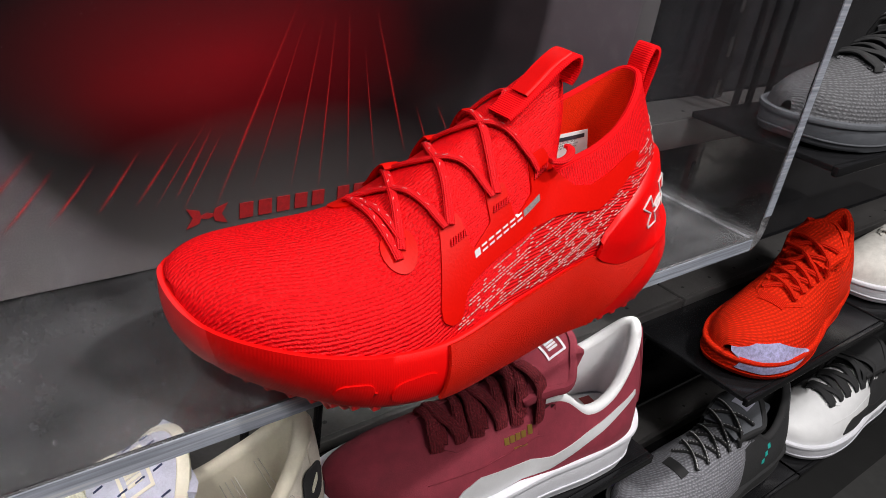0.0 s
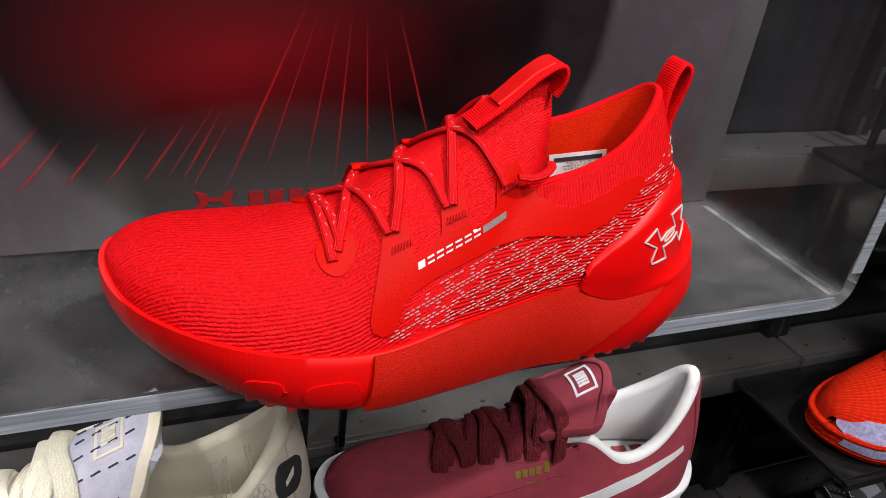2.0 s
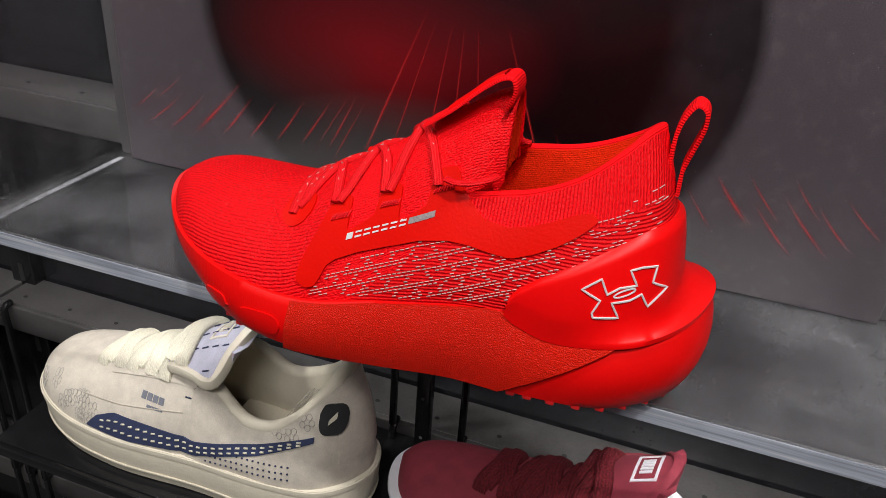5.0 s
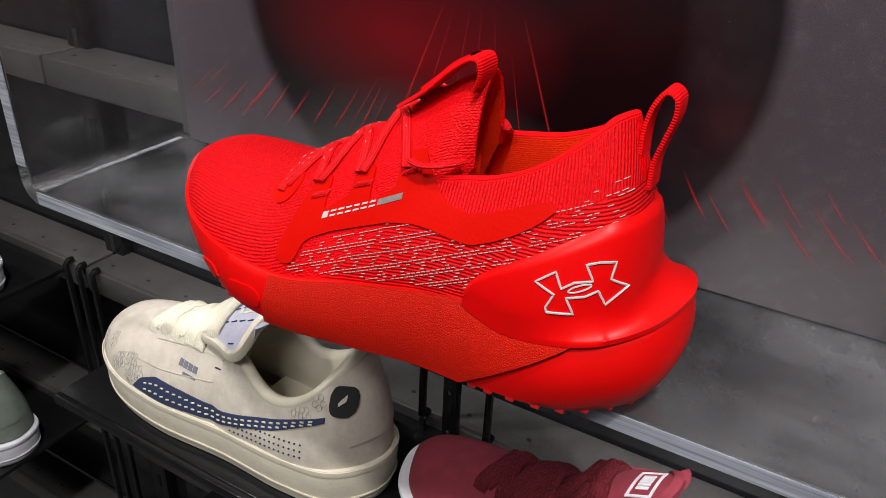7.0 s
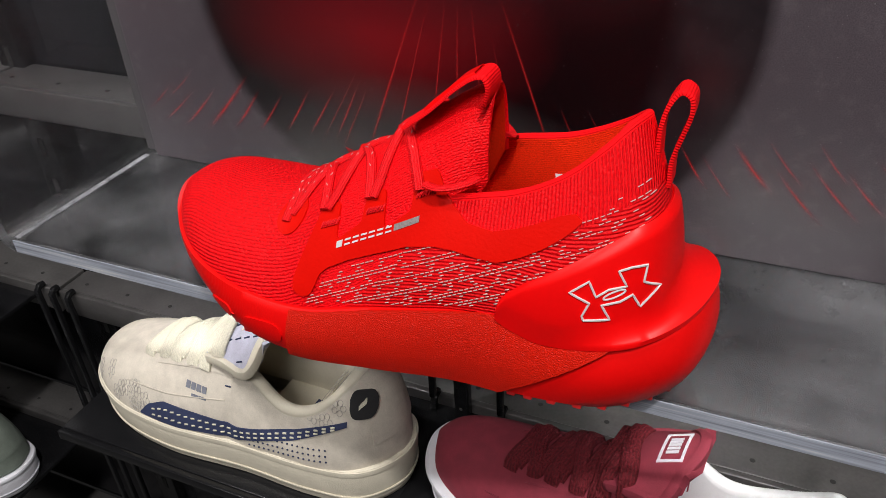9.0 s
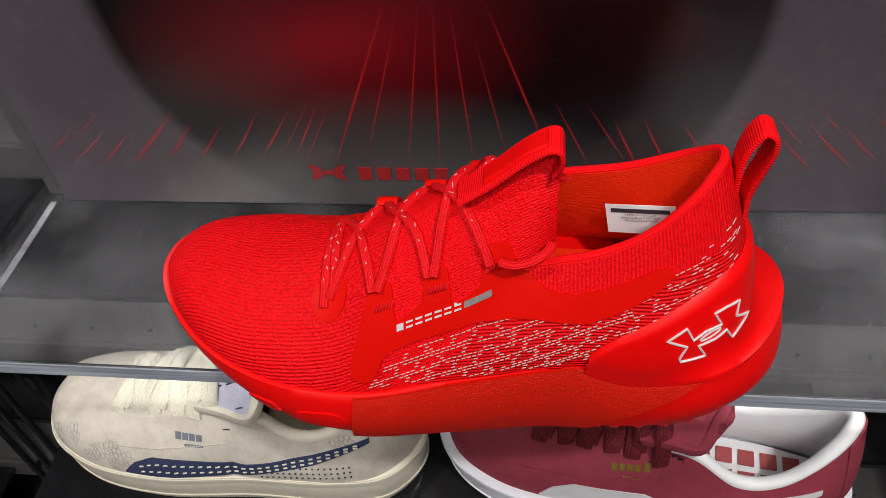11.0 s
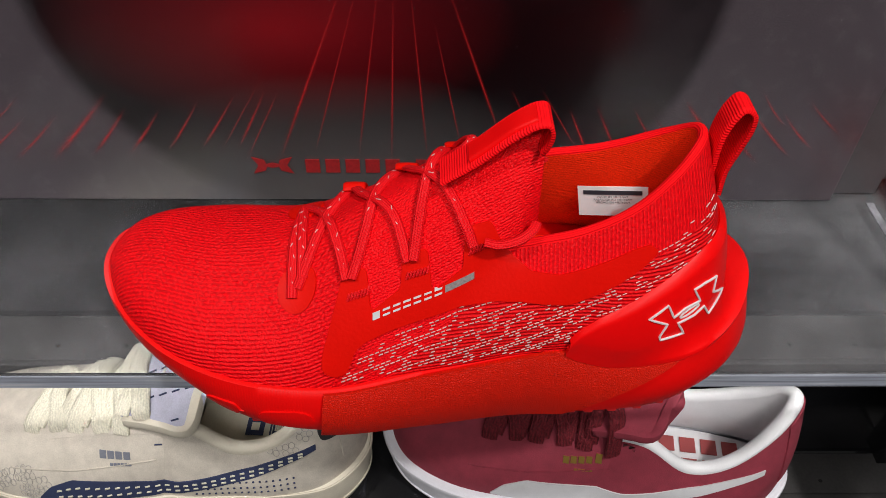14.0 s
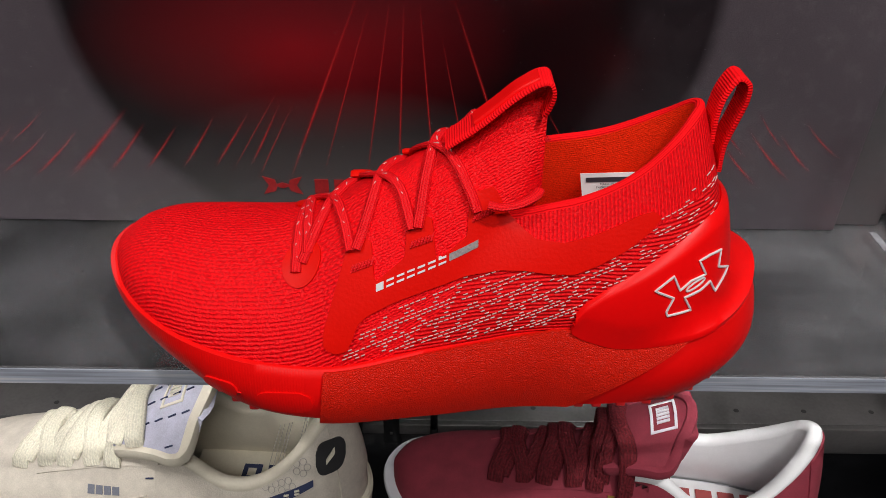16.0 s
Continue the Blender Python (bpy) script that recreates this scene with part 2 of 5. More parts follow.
    bp = node(m, "ShaderNodeBump", Strength=relief, Distance=deep)
    nt.links.new(h2, bp.inputs["Height"])
    wire(m, bp, "Normal", b, "Normal")
    return m


RED = (0.94, 0.0015, 0.006)
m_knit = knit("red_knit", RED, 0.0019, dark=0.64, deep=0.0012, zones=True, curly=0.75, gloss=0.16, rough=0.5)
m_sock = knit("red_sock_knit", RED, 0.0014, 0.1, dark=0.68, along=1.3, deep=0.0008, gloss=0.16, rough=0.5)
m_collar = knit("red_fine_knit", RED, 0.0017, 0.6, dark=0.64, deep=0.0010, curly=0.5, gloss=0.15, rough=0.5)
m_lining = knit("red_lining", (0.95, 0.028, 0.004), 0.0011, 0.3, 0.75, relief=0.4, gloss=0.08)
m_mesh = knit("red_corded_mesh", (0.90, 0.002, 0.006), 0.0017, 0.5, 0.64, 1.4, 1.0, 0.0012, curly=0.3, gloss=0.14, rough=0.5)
m_patch = grainy("red_film_overlay", (0.60, 0.004, 0.0015), 0.42, 0.06, 50, 0.3, 0.0004, Specular_IOR_Level=0.08)
m_clip = grainy("red_moulded_heel_plastic", (0.72, 0.0015, 0.002), 0.38, 0.05, 30, 0.06, 0.0002, Specular_IOR_Level=0.2)
m_foam = grainy("red_foam_midsole", (0.68, 0.002, 0.002), 0.48, 0.06, 40, 0.15, 0.0003, Specular_IOR_Level=0.14)
gp = coords(m_foam)
gx = node(m_foam, "ShaderNodeSeparateXYZ")
wire(m_foam, gp, 0, gx, 0)
groove = math_node(m_foam, "MULTIPLY", math_node(m_foam, "SINE", math_node(m_foam, "MULTIPLY", gx.outputs[0], 5200.0)), math_node(m_foam, "LESS_THAN", gx.outputs[0], -0.012))
gb = node(m_foam, "ShaderNodeBump", Strength=0.14, Distance=0.0003)
m_foam.node_tree.links.new(groove, gb.inputs["Height"])
wire(m_foam, gb, "Normal", m_foam.node_tree.nodes["Principled BSDF"], "Normal")
m_rubber = grainy("red_rubber", (0.66, 0.008, 0.010), 0.5, 0.06, 50, 0.15, 0.0003)
m_foil = grainy("dull_grey_foil", (0.36, 0.30, 0.30), 0.35, 0.4, 700, 0.1, 0.0001, metal=0.4)
m_silver = material("silver_foil", (0.80, 0.79, 0.80), 0.30, 0.35)
m_thread = grainy("silver_reflective_thread", (0.58, 0.42, 0.40), 0.4, 0.3, 300, 0.3, 0.0002)
m_web = knit("red_webbing", (0.94, 0.002, 0.006), 0.0012, 0.9, 0.80, deep=0.0005, curly=0.1, gloss=0.12)
m_lace = knit("red_braided_lace", (0.95, 0.004, 0.010), 0.0011, 0.0, 0.70, 1.0, deep=0.0008, curly=0.3, gloss=0.2, rough=0.5)


def pebbled(name, colour):
    m = material(name, colour, 0.5)
    b = m.node_tree.nodes["Principled BSDF"]
    p = coords(m, True, (420, 420, 420))
    v = m.node_tree.nodes.new("ShaderNodeTexVoronoi")
    v.feature = "DISTANCE_TO_EDGE"
    v.inputs["Scale"].default_value = 2.5
    wire(m, p, 0, v, "Vector")
    r = ramp(m, [(0.0, 0.0), (0.22, 1.0)])
    wire(m, v, "Distance", r, "Fac")
    c = ramp(m, [(0.0, tuple(q * 0.78 for q in colour)), (0.3, colour)])
    wire(m, v, "Distance", c, "Fac"), wire(m, c, "Color", b, "Base Color")
    bump(m, r, "Color", 0.55, 0.0005)
    return m


m_rand = pebbled("orange_red_textured_skin", (0.66, 0.010, 0.002))
m_rand.node_tree.nodes["Principled BSDF"].inputs["Specular IOR Level"].default_value = 0.16

# clear acrylic with fine dust and scratches
m_acryl = material("clear_acrylic", (0.93, 0.94, 0.96), 0.03, IOR=1.49, Transmission_Weight=1.0)
p = coords(m_acryl, False, (1, 1, 1))
s1 = node(m_acryl, "ShaderNodeTexNoise", Scale=950.0, Detail=1.0, Roughness=0.5)
wire(m_acryl, p, 0, s1, "Vector")
s2 = node(m_acryl, "ShaderNodeTexNoise", Scale=9.0, Detail=4.0, Roughness=0.65)
wire(m_acryl, p, 0, s2, "Vector")
r1 = ramp(m_acryl, [(0.25, 0.02), (0.60, 0.08), (0.72, 0.10), (0.77, 1.0)])
wire(m_acryl, s1, "Fac", r1, "Fac")
r2 = ramp(m_acryl, [(0.42, 0.0), (0.70, 1.0)])
wire(m_acryl, s2, "Fac", r2, "Fac")
mu = m_acryl.node_tree.nodes.new("ShaderNodeMath")
mu.operation = "MULTIPLY_ADD"
wire(m_acryl, r1, "Color", mu, 0), wire(m_acryl, r2, "Color", mu, 1)
mu.inputs[2].default_value = 0.009
dust = node(m_acryl, "ShaderNodeBsdfDiffuse", Color=(0.55, 0.55, 0.58, 1))
mixs = m_acryl.node_tree.nodes.new("ShaderNodeMixShader")
# streaky smears towards one end, paled further to paint in the floor's sheen
ax = m_acryl.node_tree.nodes.new("ShaderNodeSeparateXYZ")
wire(m_acryl, p, 0, ax, 0)
patch = m_acryl.node_tree.nodes.new("ShaderNodeMapRange")
patch.interpolation_type = "SMOOTHSTEP"
patch.inputs["From Min"].default_value, patch.inputs["From Max"].default_value = 0.17, 0.27
wire(m_acryl, ax, "X", patch, "Value")
s3 = node(m_acryl, "ShaderNodeTexNoise", Scale=34.0, Detail=6.0, Roughness=0.7)
streak = node(m_acryl, "ShaderNodeMapping", Scale=(0.35, 1.6, 1.0), Rotation=(0, 0, 0.5))
wire(m_acryl, p, 0, streak, "Vector"), wire(m_acryl, streak, 0, s3, "Vector")
r3 = ramp(m_acryl, [(0.30, 0.010), (0.72, 0.085)])
wire(m_acryl, s3, "Fac", r3, "Fac")
dust_sheen = math_node(m_acryl, "MULTIPLY_ADD", patch.outputs[0], r3.outputs["Color"], mu.outputs[0])
m_acryl.node_tree.links.new(dust_sheen, mixs.inputs["Fac"])
wire(m_acryl, m_acryl.node_tree.nodes["Principled BSDF"], 0, mixs, 1)
wire(m_acryl, dust, 0, mixs, 2)
wire(m_acryl, mixs, 0, m_acryl.node_tree.nodes["Material Output"], "Surface")

m_clear = material("clear_acrylic_sides", (0.95, 0.95, 0.97), 0.02, IOR=1.45, Transmission_Weight=1.0)
film_ = node(m_clear, "ShaderNodeBsdfDiffuse", Color=(0.55, 0.55, 0.58, 1))
mixc = m_clear.node_tree.nodes.new("ShaderNodeMixShader")
cn = node(m_clear, "ShaderNodeTexNoise", Scale=16.0, Detail=6.0, Roughness=0.7)
cr = ramp(m_clear, [(0.35, 0.004), (0.75, 0.022)])
wire(m_clear, coords(m_clear), 0, cn, "Vector"), wire(m_clear, cn, "Fac", cr, "Fac"), wire(m_clear, cr, "Color", mixc, "Fac")
wire(m_clear, m_clear.node_tree.nodes["Principled BSDF"], 0, mixc, 1), wire(m_clear, film_, 0, mixc, 2)
wire(m_clear, mixc, 0, m_clear.node_tree.nodes["Material Output"], "Surface")
# pale mottled colour that paints the highlight along the tray's bends
m_bend_glint = material("bent_corner_glint", (0.42, 0.42, 0.45), 0.2, IOR=1.45, Transmission_Weight=0.55)
mottle(m_bend_glint, (0.34, 0.34, 0.37), 0.75, 55)
# edge colour runs from blue-grey to white, painting its streaks and glints
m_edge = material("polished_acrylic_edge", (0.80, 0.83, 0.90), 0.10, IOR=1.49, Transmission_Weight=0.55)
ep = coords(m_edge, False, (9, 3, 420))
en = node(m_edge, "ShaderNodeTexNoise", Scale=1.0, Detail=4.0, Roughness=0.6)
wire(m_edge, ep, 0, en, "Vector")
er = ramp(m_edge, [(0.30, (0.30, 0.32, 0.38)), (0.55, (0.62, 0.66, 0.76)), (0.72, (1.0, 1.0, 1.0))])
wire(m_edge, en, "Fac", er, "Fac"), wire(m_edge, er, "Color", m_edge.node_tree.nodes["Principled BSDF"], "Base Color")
m_fibre = material("pale_dust_fibre", (0.46, 0.46, 0.48), 0.7)
m_black = grainy("black_gloss_panel", (0.012, 0.012, 0.014), 0.12, 0.4, 20, 0.03, 0.0002)
m_rail = grainy("dark_brushed_steel", (0.085, 0.081, 0.081), 0.34, 0.25, 25, 0.1, 0.0003, metal=0.35)
m_blackmetal = grainy("black_powder_coat", (0.008, 0.008, 0.009), 0.22, 0.3, 60, 0.10, 0.0002, Specular_IOR_Level=0.4)
m_plate = grainy("dark_grey_backplate", (0.06, 0.056, 0.06), 0.45, 0.1, 30, 0.1, 0.0002)
m_floor = grainy("dark_shop_floor", (0.10, 0.10, 0.10), 0.4, 0.2, 3, 0.1, 0.001)
m_ceiling = grainy("dark_grey_ceiling", (0.25, 0.25, 0.26), 0.8, 0.1, 3, 0.1, 0.001)
m_shopwall = grainy("grey_shop_wall", (0.30, 0.29, 0.29), 0.8, 0.1, 2, 0.1, 0.001)
m_inkred = grainy("red_print", (0.26, 0.008, 0.010), 0.5, 0.3, 400, 0.1, 0.0002)
m_white = grainy("white_label_satin", (0.8, 0.8, 0.8), 0.55, 0.04, 200, 0.1, 0.0001)
m_ink = material("dark_label_print", (0.03, 0.03, 0.04), 0.6)
# ---------------------------------------------------------------- the shop round the wall
FLOOR = -1.25


def structure(name, geo, mat, label, smooth=False):
    return tagged(part(name, geo, mat, None, "", smooth), label, name.split("_")[0], "", "structure")


structure("floor", box(-3, 3, -3.2, 0.4, FLOOR - 0.1, FLOOR), m_floor, "dark polished shop floor")
structure("ceiling", box(-3, 3, -3.2, 0.4, 1.7, 1.8), m_ceiling, "dark grey shop ceiling above the shoe wall")
structure("wall_south", box(-3, 3, -3.3, -3.2, FLOOR, 1.7), m_shopwall, "plain grey wall across the shop")
structure("wall_west", box(-3.1, -3, -3.2, 0.4, FLOOR, 1.7), m_shopwall, "plain grey side wall of the shop")
structure("wall_east", box(3, 3.1, -3.2, 0.4, FLOOR, 1.7), m_shopwall, "plain grey side wall of the shop")
structure("wall_north", box(-3, 3, 0.205, 0.4, FLOOR, 1.7), m_black, "glossy black display wall behind the shoe rails")

# steel rails across the wall, with screw holes, and the black slotted panels between them
RAILS = (0.256, 0.027, -0.202, -0.428, -0.655)
m_hole = material("dark_hole", (0.01, 0.01, 0.01), 0.7)


def wall_rail(z, x0, x1):
    r = thing("wall_rail", "dark grey steel rail screwed across the black display wall", "rail", (x0 + x1) / 2, 0.15, z, "wall rails")
    w = (x1 - x0) / 2
    part("rail_front", box(-w, w, 0, 0.006, -0.028, 0, 0.0008), m_rail, r)
    part("rail_lip", box(-w, w, 0.0063, 0.052, -0.006, -0.0005, 0.0006), m_rail, r)
    for k in range(int((x1 - x0) / 0.055)):
        x = -w + 0.02 + k * 0.055
        th = np.linspace(0, 2 * np.pi, 10, endpoint=False)
        ring = np.stack([x + 0.0022 * np.cos(th), 0 * th + 0.022, 0.0022 * np.sin(th) * 0.9], 1)
        v = np.array([[a, 0.02 + c, -0.0002] for a, _, c in ring])
        part("screw_hole", (np.vstack([v, v - [0, 0, 0.0002]]), [tuple(range(10))] + [(i, (i + 1) % 10, 10 + (i + 1) % 10, 10 + i) for i in range(10)], np.vstack([v, v])[:, :2]), m_hole, r, smooth=False)
    return r


for z in RAILS:
    for x0, x1 in ((-0.95, -0.452), (-0.447, 0.532), (0.537, 1.2)):
        wall_rail(z, x0, x1)
for x in (-0.449, 0.535):
    post = thing("wall_post", "black upright slotted steel post of the display wall", "post", x, 0.19, FLOOR, "wall posts")
    part("post_body", box(-0.014, 0.014, 0, 0.015, 0, 2.6, 0.001), m_blackmetal, post)
    for i in range(26):
        part("slot", box(-0.003, 0.003, -0.0006, 0.0, 0.6 + i * 0.045, 0.62 + i * 0.045), m_hole, post, smooth=False)

# narrow black upright between the two shoes under the tray, with bright screws
strut = thing("shelf_upright", "narrow black steel upright with small bright screws", "post", 0.010, 0.139, -1.0, "")
part("upright_body", box(-0.006, 0.006, 0, 0.0095, 0, 0.965, 0.001), m_blackmetal, strut)
for i in range(18):
    part("screw", box(-0.0012, 0.0012, -0.0008, 0.0, 0.24 + i * 0.040, 0.2424 + i * 0.040, 0.0004), m_rail, strut)

# thin black wire hooks that carry the lower shelves
def wire_hook(x, z):
    h = thing("wire_hook", "thin glossy black wire hook hanging from the rail", "hook", x, 0.146, z, "wire hooks")
    part("wire", tube(spline([(0, 0.006, 0.004), (0, -0.002, 0.003), (0, -0.003, -0.02), (0, -0.003, -0.12), (0, -0.004, -0.222)], 16), 0.0031, up=(1, 0, 0)), m_blackmetal, h)


for z in RAILS[1:4]:
    for x in (-0.016, 0.043):
        wire_hook(x, z)
for z in RAILS[2:4]:
    for x in (-0.468, -0.448, -0.426):
        wire_hook(x, z)
for x in (0.492, 0.516, 0.548):
    wire_hook(x, RAILS[0])

# ---------------------------------------------------------------- clear acrylic tray
XL, XR, TH = -0.259, 0.331, 0.0115
PX0, PX1, PY = -0.232, 0.288, 0.128


def acrylic_tray():
    t = thing("acrylic_display_tray", "clear bent acrylic display tray with scratched glossy floor", "tray", 0, 0, 0)
    r, h = 0.016, 0.30
    outer, inner = [], []
    for rad, off, dst in ((r, 0.0, outer), (r - TH, TH, inner)):
        cx0, cx1, cz = XL + r, XR - r, -TH + r
        dst.append((XL + off, h))
        for a in np.linspace(180, 270, 9):
            dst.append((cx0 + rad * math.cos(radians(a)), cz + rad * math.sin(radians(a))))
        for a in np.linspace(270, 360, 9):
            dst.append((cx1 + rad * math.cos(radians(a)), cz + rad * math.sin(radians(a))))
        dst.append((XR - off, h))
    n = len(outer)
    bm = bmesh.new()
    loop = outer + inner[::-1]
    a = [bm.verts.new((x, 0.0, z)) for x, z in loop]
    b = [bm.verts.new((x, 0.200, z)) for x, z in loop]
    m = len(loop)
    for i in range(m):
        bm.faces.new((a[i], a[(i + 1) % m], b[(i + 1) % m], b[i]))
    for i in range(n - 1):
        bm.faces.new((a[i], a[m - 1 - i], a[m - 2 - i], a[i + 1]))
        bm.faces.new((b[i], b[i + 1], b[m - 2 - i], b[m - 1 - i]))
    bm.normal_update()
    edges = [e for e in bm.edges if len(e.link_faces) == 2 and e.calc_face_angle(0) > 1.0]
    bmesh.ops.bevel(bm, geom=edges, offset=0.0007, segments=2, profile=0.5, affect="EDGES")
    bm.verts.ensure_lookup_table()
    v = np.array([q.co[:] for q in bm.verts])
    f = [tuple(w.index for w in q.verts) for q in bm.faces]
    bm.free()
    ob = part("tray_body", (v, f, v[:, :2]), m_acryl, t)
    ob.data.set_sharp_from_angle(angle=radians(20))
    ob.visible_shadow = False
    ob.data.materials.append(m_clear)
    for q in ob.data.polygons:
        q.material_index = 1 if q.center.z > .010 else 0
    # polished cut edges along the front, faced with strips that carry painted glints
    part("floor_edge", box(XL + r, XR - r, -.0009, -.0001, -TH + .0012, -.0012), m_edge, t, "polished front edge with bright glints painted in")
    # thin added strips that draw the bright line along each bend
    for xa, xb in ((XL + r + .001, XL + r + .0055), (XR - r - .0055, XR - r - .001)):
        part("bend_glint", box(xa, xb, .001, PY - .002, .0003, .0007), m_bend_glint, t, "pale strip added as the highlight where the sheet bends up")
    part("side_edge", box(XL + .0012, XL + TH - .0012, -.0009, -.0001, r, h - .001), m_edge, t, "polished front edge with bright glints painted in")
    # dust fibres and short scratches on the floor of the tray
    rnd, hairs = random.Random(11), []
    for k in range(760):
        x, y, a = rnd.uniform(XL + .03, XR - .03), rnd.uniform(.004, PY - .004), rnd.uniform(0, 6.3)
        n, c = rnd.uniform(.0003, .0016) * (3 if k % 17 == 0 else 1), rnd.uniform(-1.2, 1.2)
        pts = [(x + n * u * math.cos(a + c * u), y + n * u * math.sin(a + c * u), .00025) for u in np.linspace(0, 1, 5)]
        hairs.append(tube(pts, rnd.uniform(.00004, .00010), .00005, sides=4))
    tagged(part("dust", joined(*hairs), m_fibre, t, "fine pale dust and scratches"), kind="stuff")
    part("side_edge", box(XR - TH + .0012, XR - .0012, -.0009, -.0001, r, h - .001), m_edge, t, "polished front edge with bright glints painted in")
    return t


acrylic_tray()

# ---------------------------------------------------------------- printed back panel
m_print = material("printed_panel", (0.06, 0.06, 0.065), 0.30, Specular_IOR_Level=0.7, Coat_Weight=0.3, Coat_Roughness=0.22)
nt = m_print.node_tree
b = nt.nodes["Principled BSDF"]
tc = nt.nodes.new("ShaderNodeTexCoord")


def blob(x, z, rx, rz, stops):
    """A soft oval mask for the panel's colour."""
    mp = nt.nodes.new("ShaderNodeMapping")
    mp.vector_type = "TEXTURE"
    mp.inputs["Location"].default_value = (x, 0, z)
    mp.inputs["Scale"].default_value = (rx, 1000, rz)
    nt.links.new(tc.outputs["Object"], mp.inputs["Vector"])
    ln = nt.nodes.new("ShaderNodeVectorMath")
    ln.operation = "LENGTH"
    nt.links.new(mp.outputs[0], ln.inputs[0])
    r = ramp(m_print, stops)
    half = nt.nodes.new("ShaderNodeMath")
    half.operation = "MULTIPLY"
    half.inputs[1].default_value = 0.5
    nt.links.new(ln.outputs["Value"], half.inputs[0])
    nt.links.new(half.outputs[0], r.inputs["Fac"])
    return r.outputs["Color"]


def mix(fac, a, c):
    m = nt.nodes.new("ShaderNodeMix")
    m.data_type = "RGBA"
    for value, k in ((a, 6), (c, 7)):
        if isinstance(value, tuple):
            m.inputs[k].default_value = (*value, 1)
        else:
            nt.links.new(value, m.inputs[k])
    nt.links.new(fac, m.inputs[0])
    return m.outputs[2]


sp = node(m_print, "ShaderNodeTexNoise", Scale=1500.0, Detail=2.0, Roughness=0.7)
nt.links.new(tc.outputs["Object"], sp.inputs["Vector"])
grain = ramp(m_print, [(0.3, (0.034, 0.027, 0.033)), (0.75, (0.100, 0.082, 0.096))])
nt.links.new(sp.outputs["Fac"], grain.inputs["Fac"])
col = grain.outputs["Color"]
cloud = node(m_print, "ShaderNodeTexNoise", Scale=38.0, Detail=5.0, Roughness=0.7)
nt.links.new(tc.outputs["Object"], cloud.inputs["Vector"])
patchy = ramp(m_print, [(0.35, 0.0), (0.75, 1.0)])
nt.links.new(cloud.outputs["Fac"], patchy.inputs["Fac"])
patchy = patchy.outputs["Color"]
haze = node(m_print, "ShaderNodeTexNoise", Scale=95.0, Detail=6.0, Roughness=0.72)
nt.links.new(tc.outputs["Object"], haze.inputs["Vector"])
smear = ramp(m_print, [(0.52, 0.0), (0.78, 0.30)])
nt.links.new(haze.outputs["Fac"], smear.inputs["Fac"])
col = mix(smear.outputs["Color"], col, (0.20, 0.18, 0.19))
col = mix(blob(0.040, 0.135, 0.150, 0.150, [(0.485, 1.0), (0.512, 0.0)]), col, mix(patchy, (0.008, 0.005, 0.007), (0.019, 0.013, 0.016)))
col = mix(blob(-0.006, 0.140, 0.152, 0.150, [(0.475, 1.0), (0.512, 0.0)]), col, (0.003, 0.001, 0.002))
# red glow: print, with the red shoe's soft reflection painted in
col = mix(blob(-0.034, 0.114, 0.122, 0.060, [(0.0, 0.9), (0.22, 0.5), (0.5, 0.0)]), col, (0.16, 0.003, 0.007))
col = mix(blob(0.01, 0.23, 0.20, 0.12, [(0.1, 0.5), (0.5, 0.0)]), col, (0.05, 0.006, 0.010))
# low grey: print tone plus the panel's sheen, painted into the colour
col = mix(blob(-0.005, -0.010, 0.16, 0.10, [(0.15, 0.60), (0.5, 0.0)]), col, (0.130, 0.120, 0.122))
speck = node(m_print, "ShaderNodeTexNoise", Scale=820.0, Detail=1.0, Roughness=0.5)
nt.links.new(tc.outputs["Object"], speck.inputs["Vector"])
dots = ramp(m_print, [(0.745, 0.0), (0.80, 0.6)])
nt.links.new(speck.outputs["Fac"], dots.inputs["Fac"])
col = mix(dots.outputs["Color"], col, (0.42, 0.40, 0.42))
nt.links.new(col, b.inputs["Base Color"])
bump(m_print, sp, "Fac", 0.12, 0.0002)

m_ray = material("red_ray_print", (0.55, 0.014, 0.016), 0.5)
mr = m_ray.node_tree
uvn = mr.nodes.new("ShaderNodeUVMap")
sep = mr.nodes.new("ShaderNodeSeparateXYZ")
mr.links.new(uvn.outputs[0], sep.inputs[0])
fade = ramp(m_ray, [(0.0, 0.0), (0.40, 0.75), (0.65, 0.9), (1.0, 0.0)])
mr.links.new(sep.outputs["X"], fade.inputs["Fac"])
thin = ramp(m_ray, [(0.0, 0.0), (0.35, 0.25), (0.5, 0.85), (0.65, 0.25), (1.0, 0.0)])
mr.links.new(sep.outputs["Y"], thin.inputs["Fac"])
mul = mr.nodes.new("ShaderNodeMath")
mul.operation = "MULTIPLY"
mr.links.new(fade.outputs["Color"], mul.inputs[0])
mr.links.new(thin.outputs["Color"], mul.inputs[1])
mr.links.new(mul.outputs[0], mr.nodes["Principled BSDF"].inputs["Alpha"])


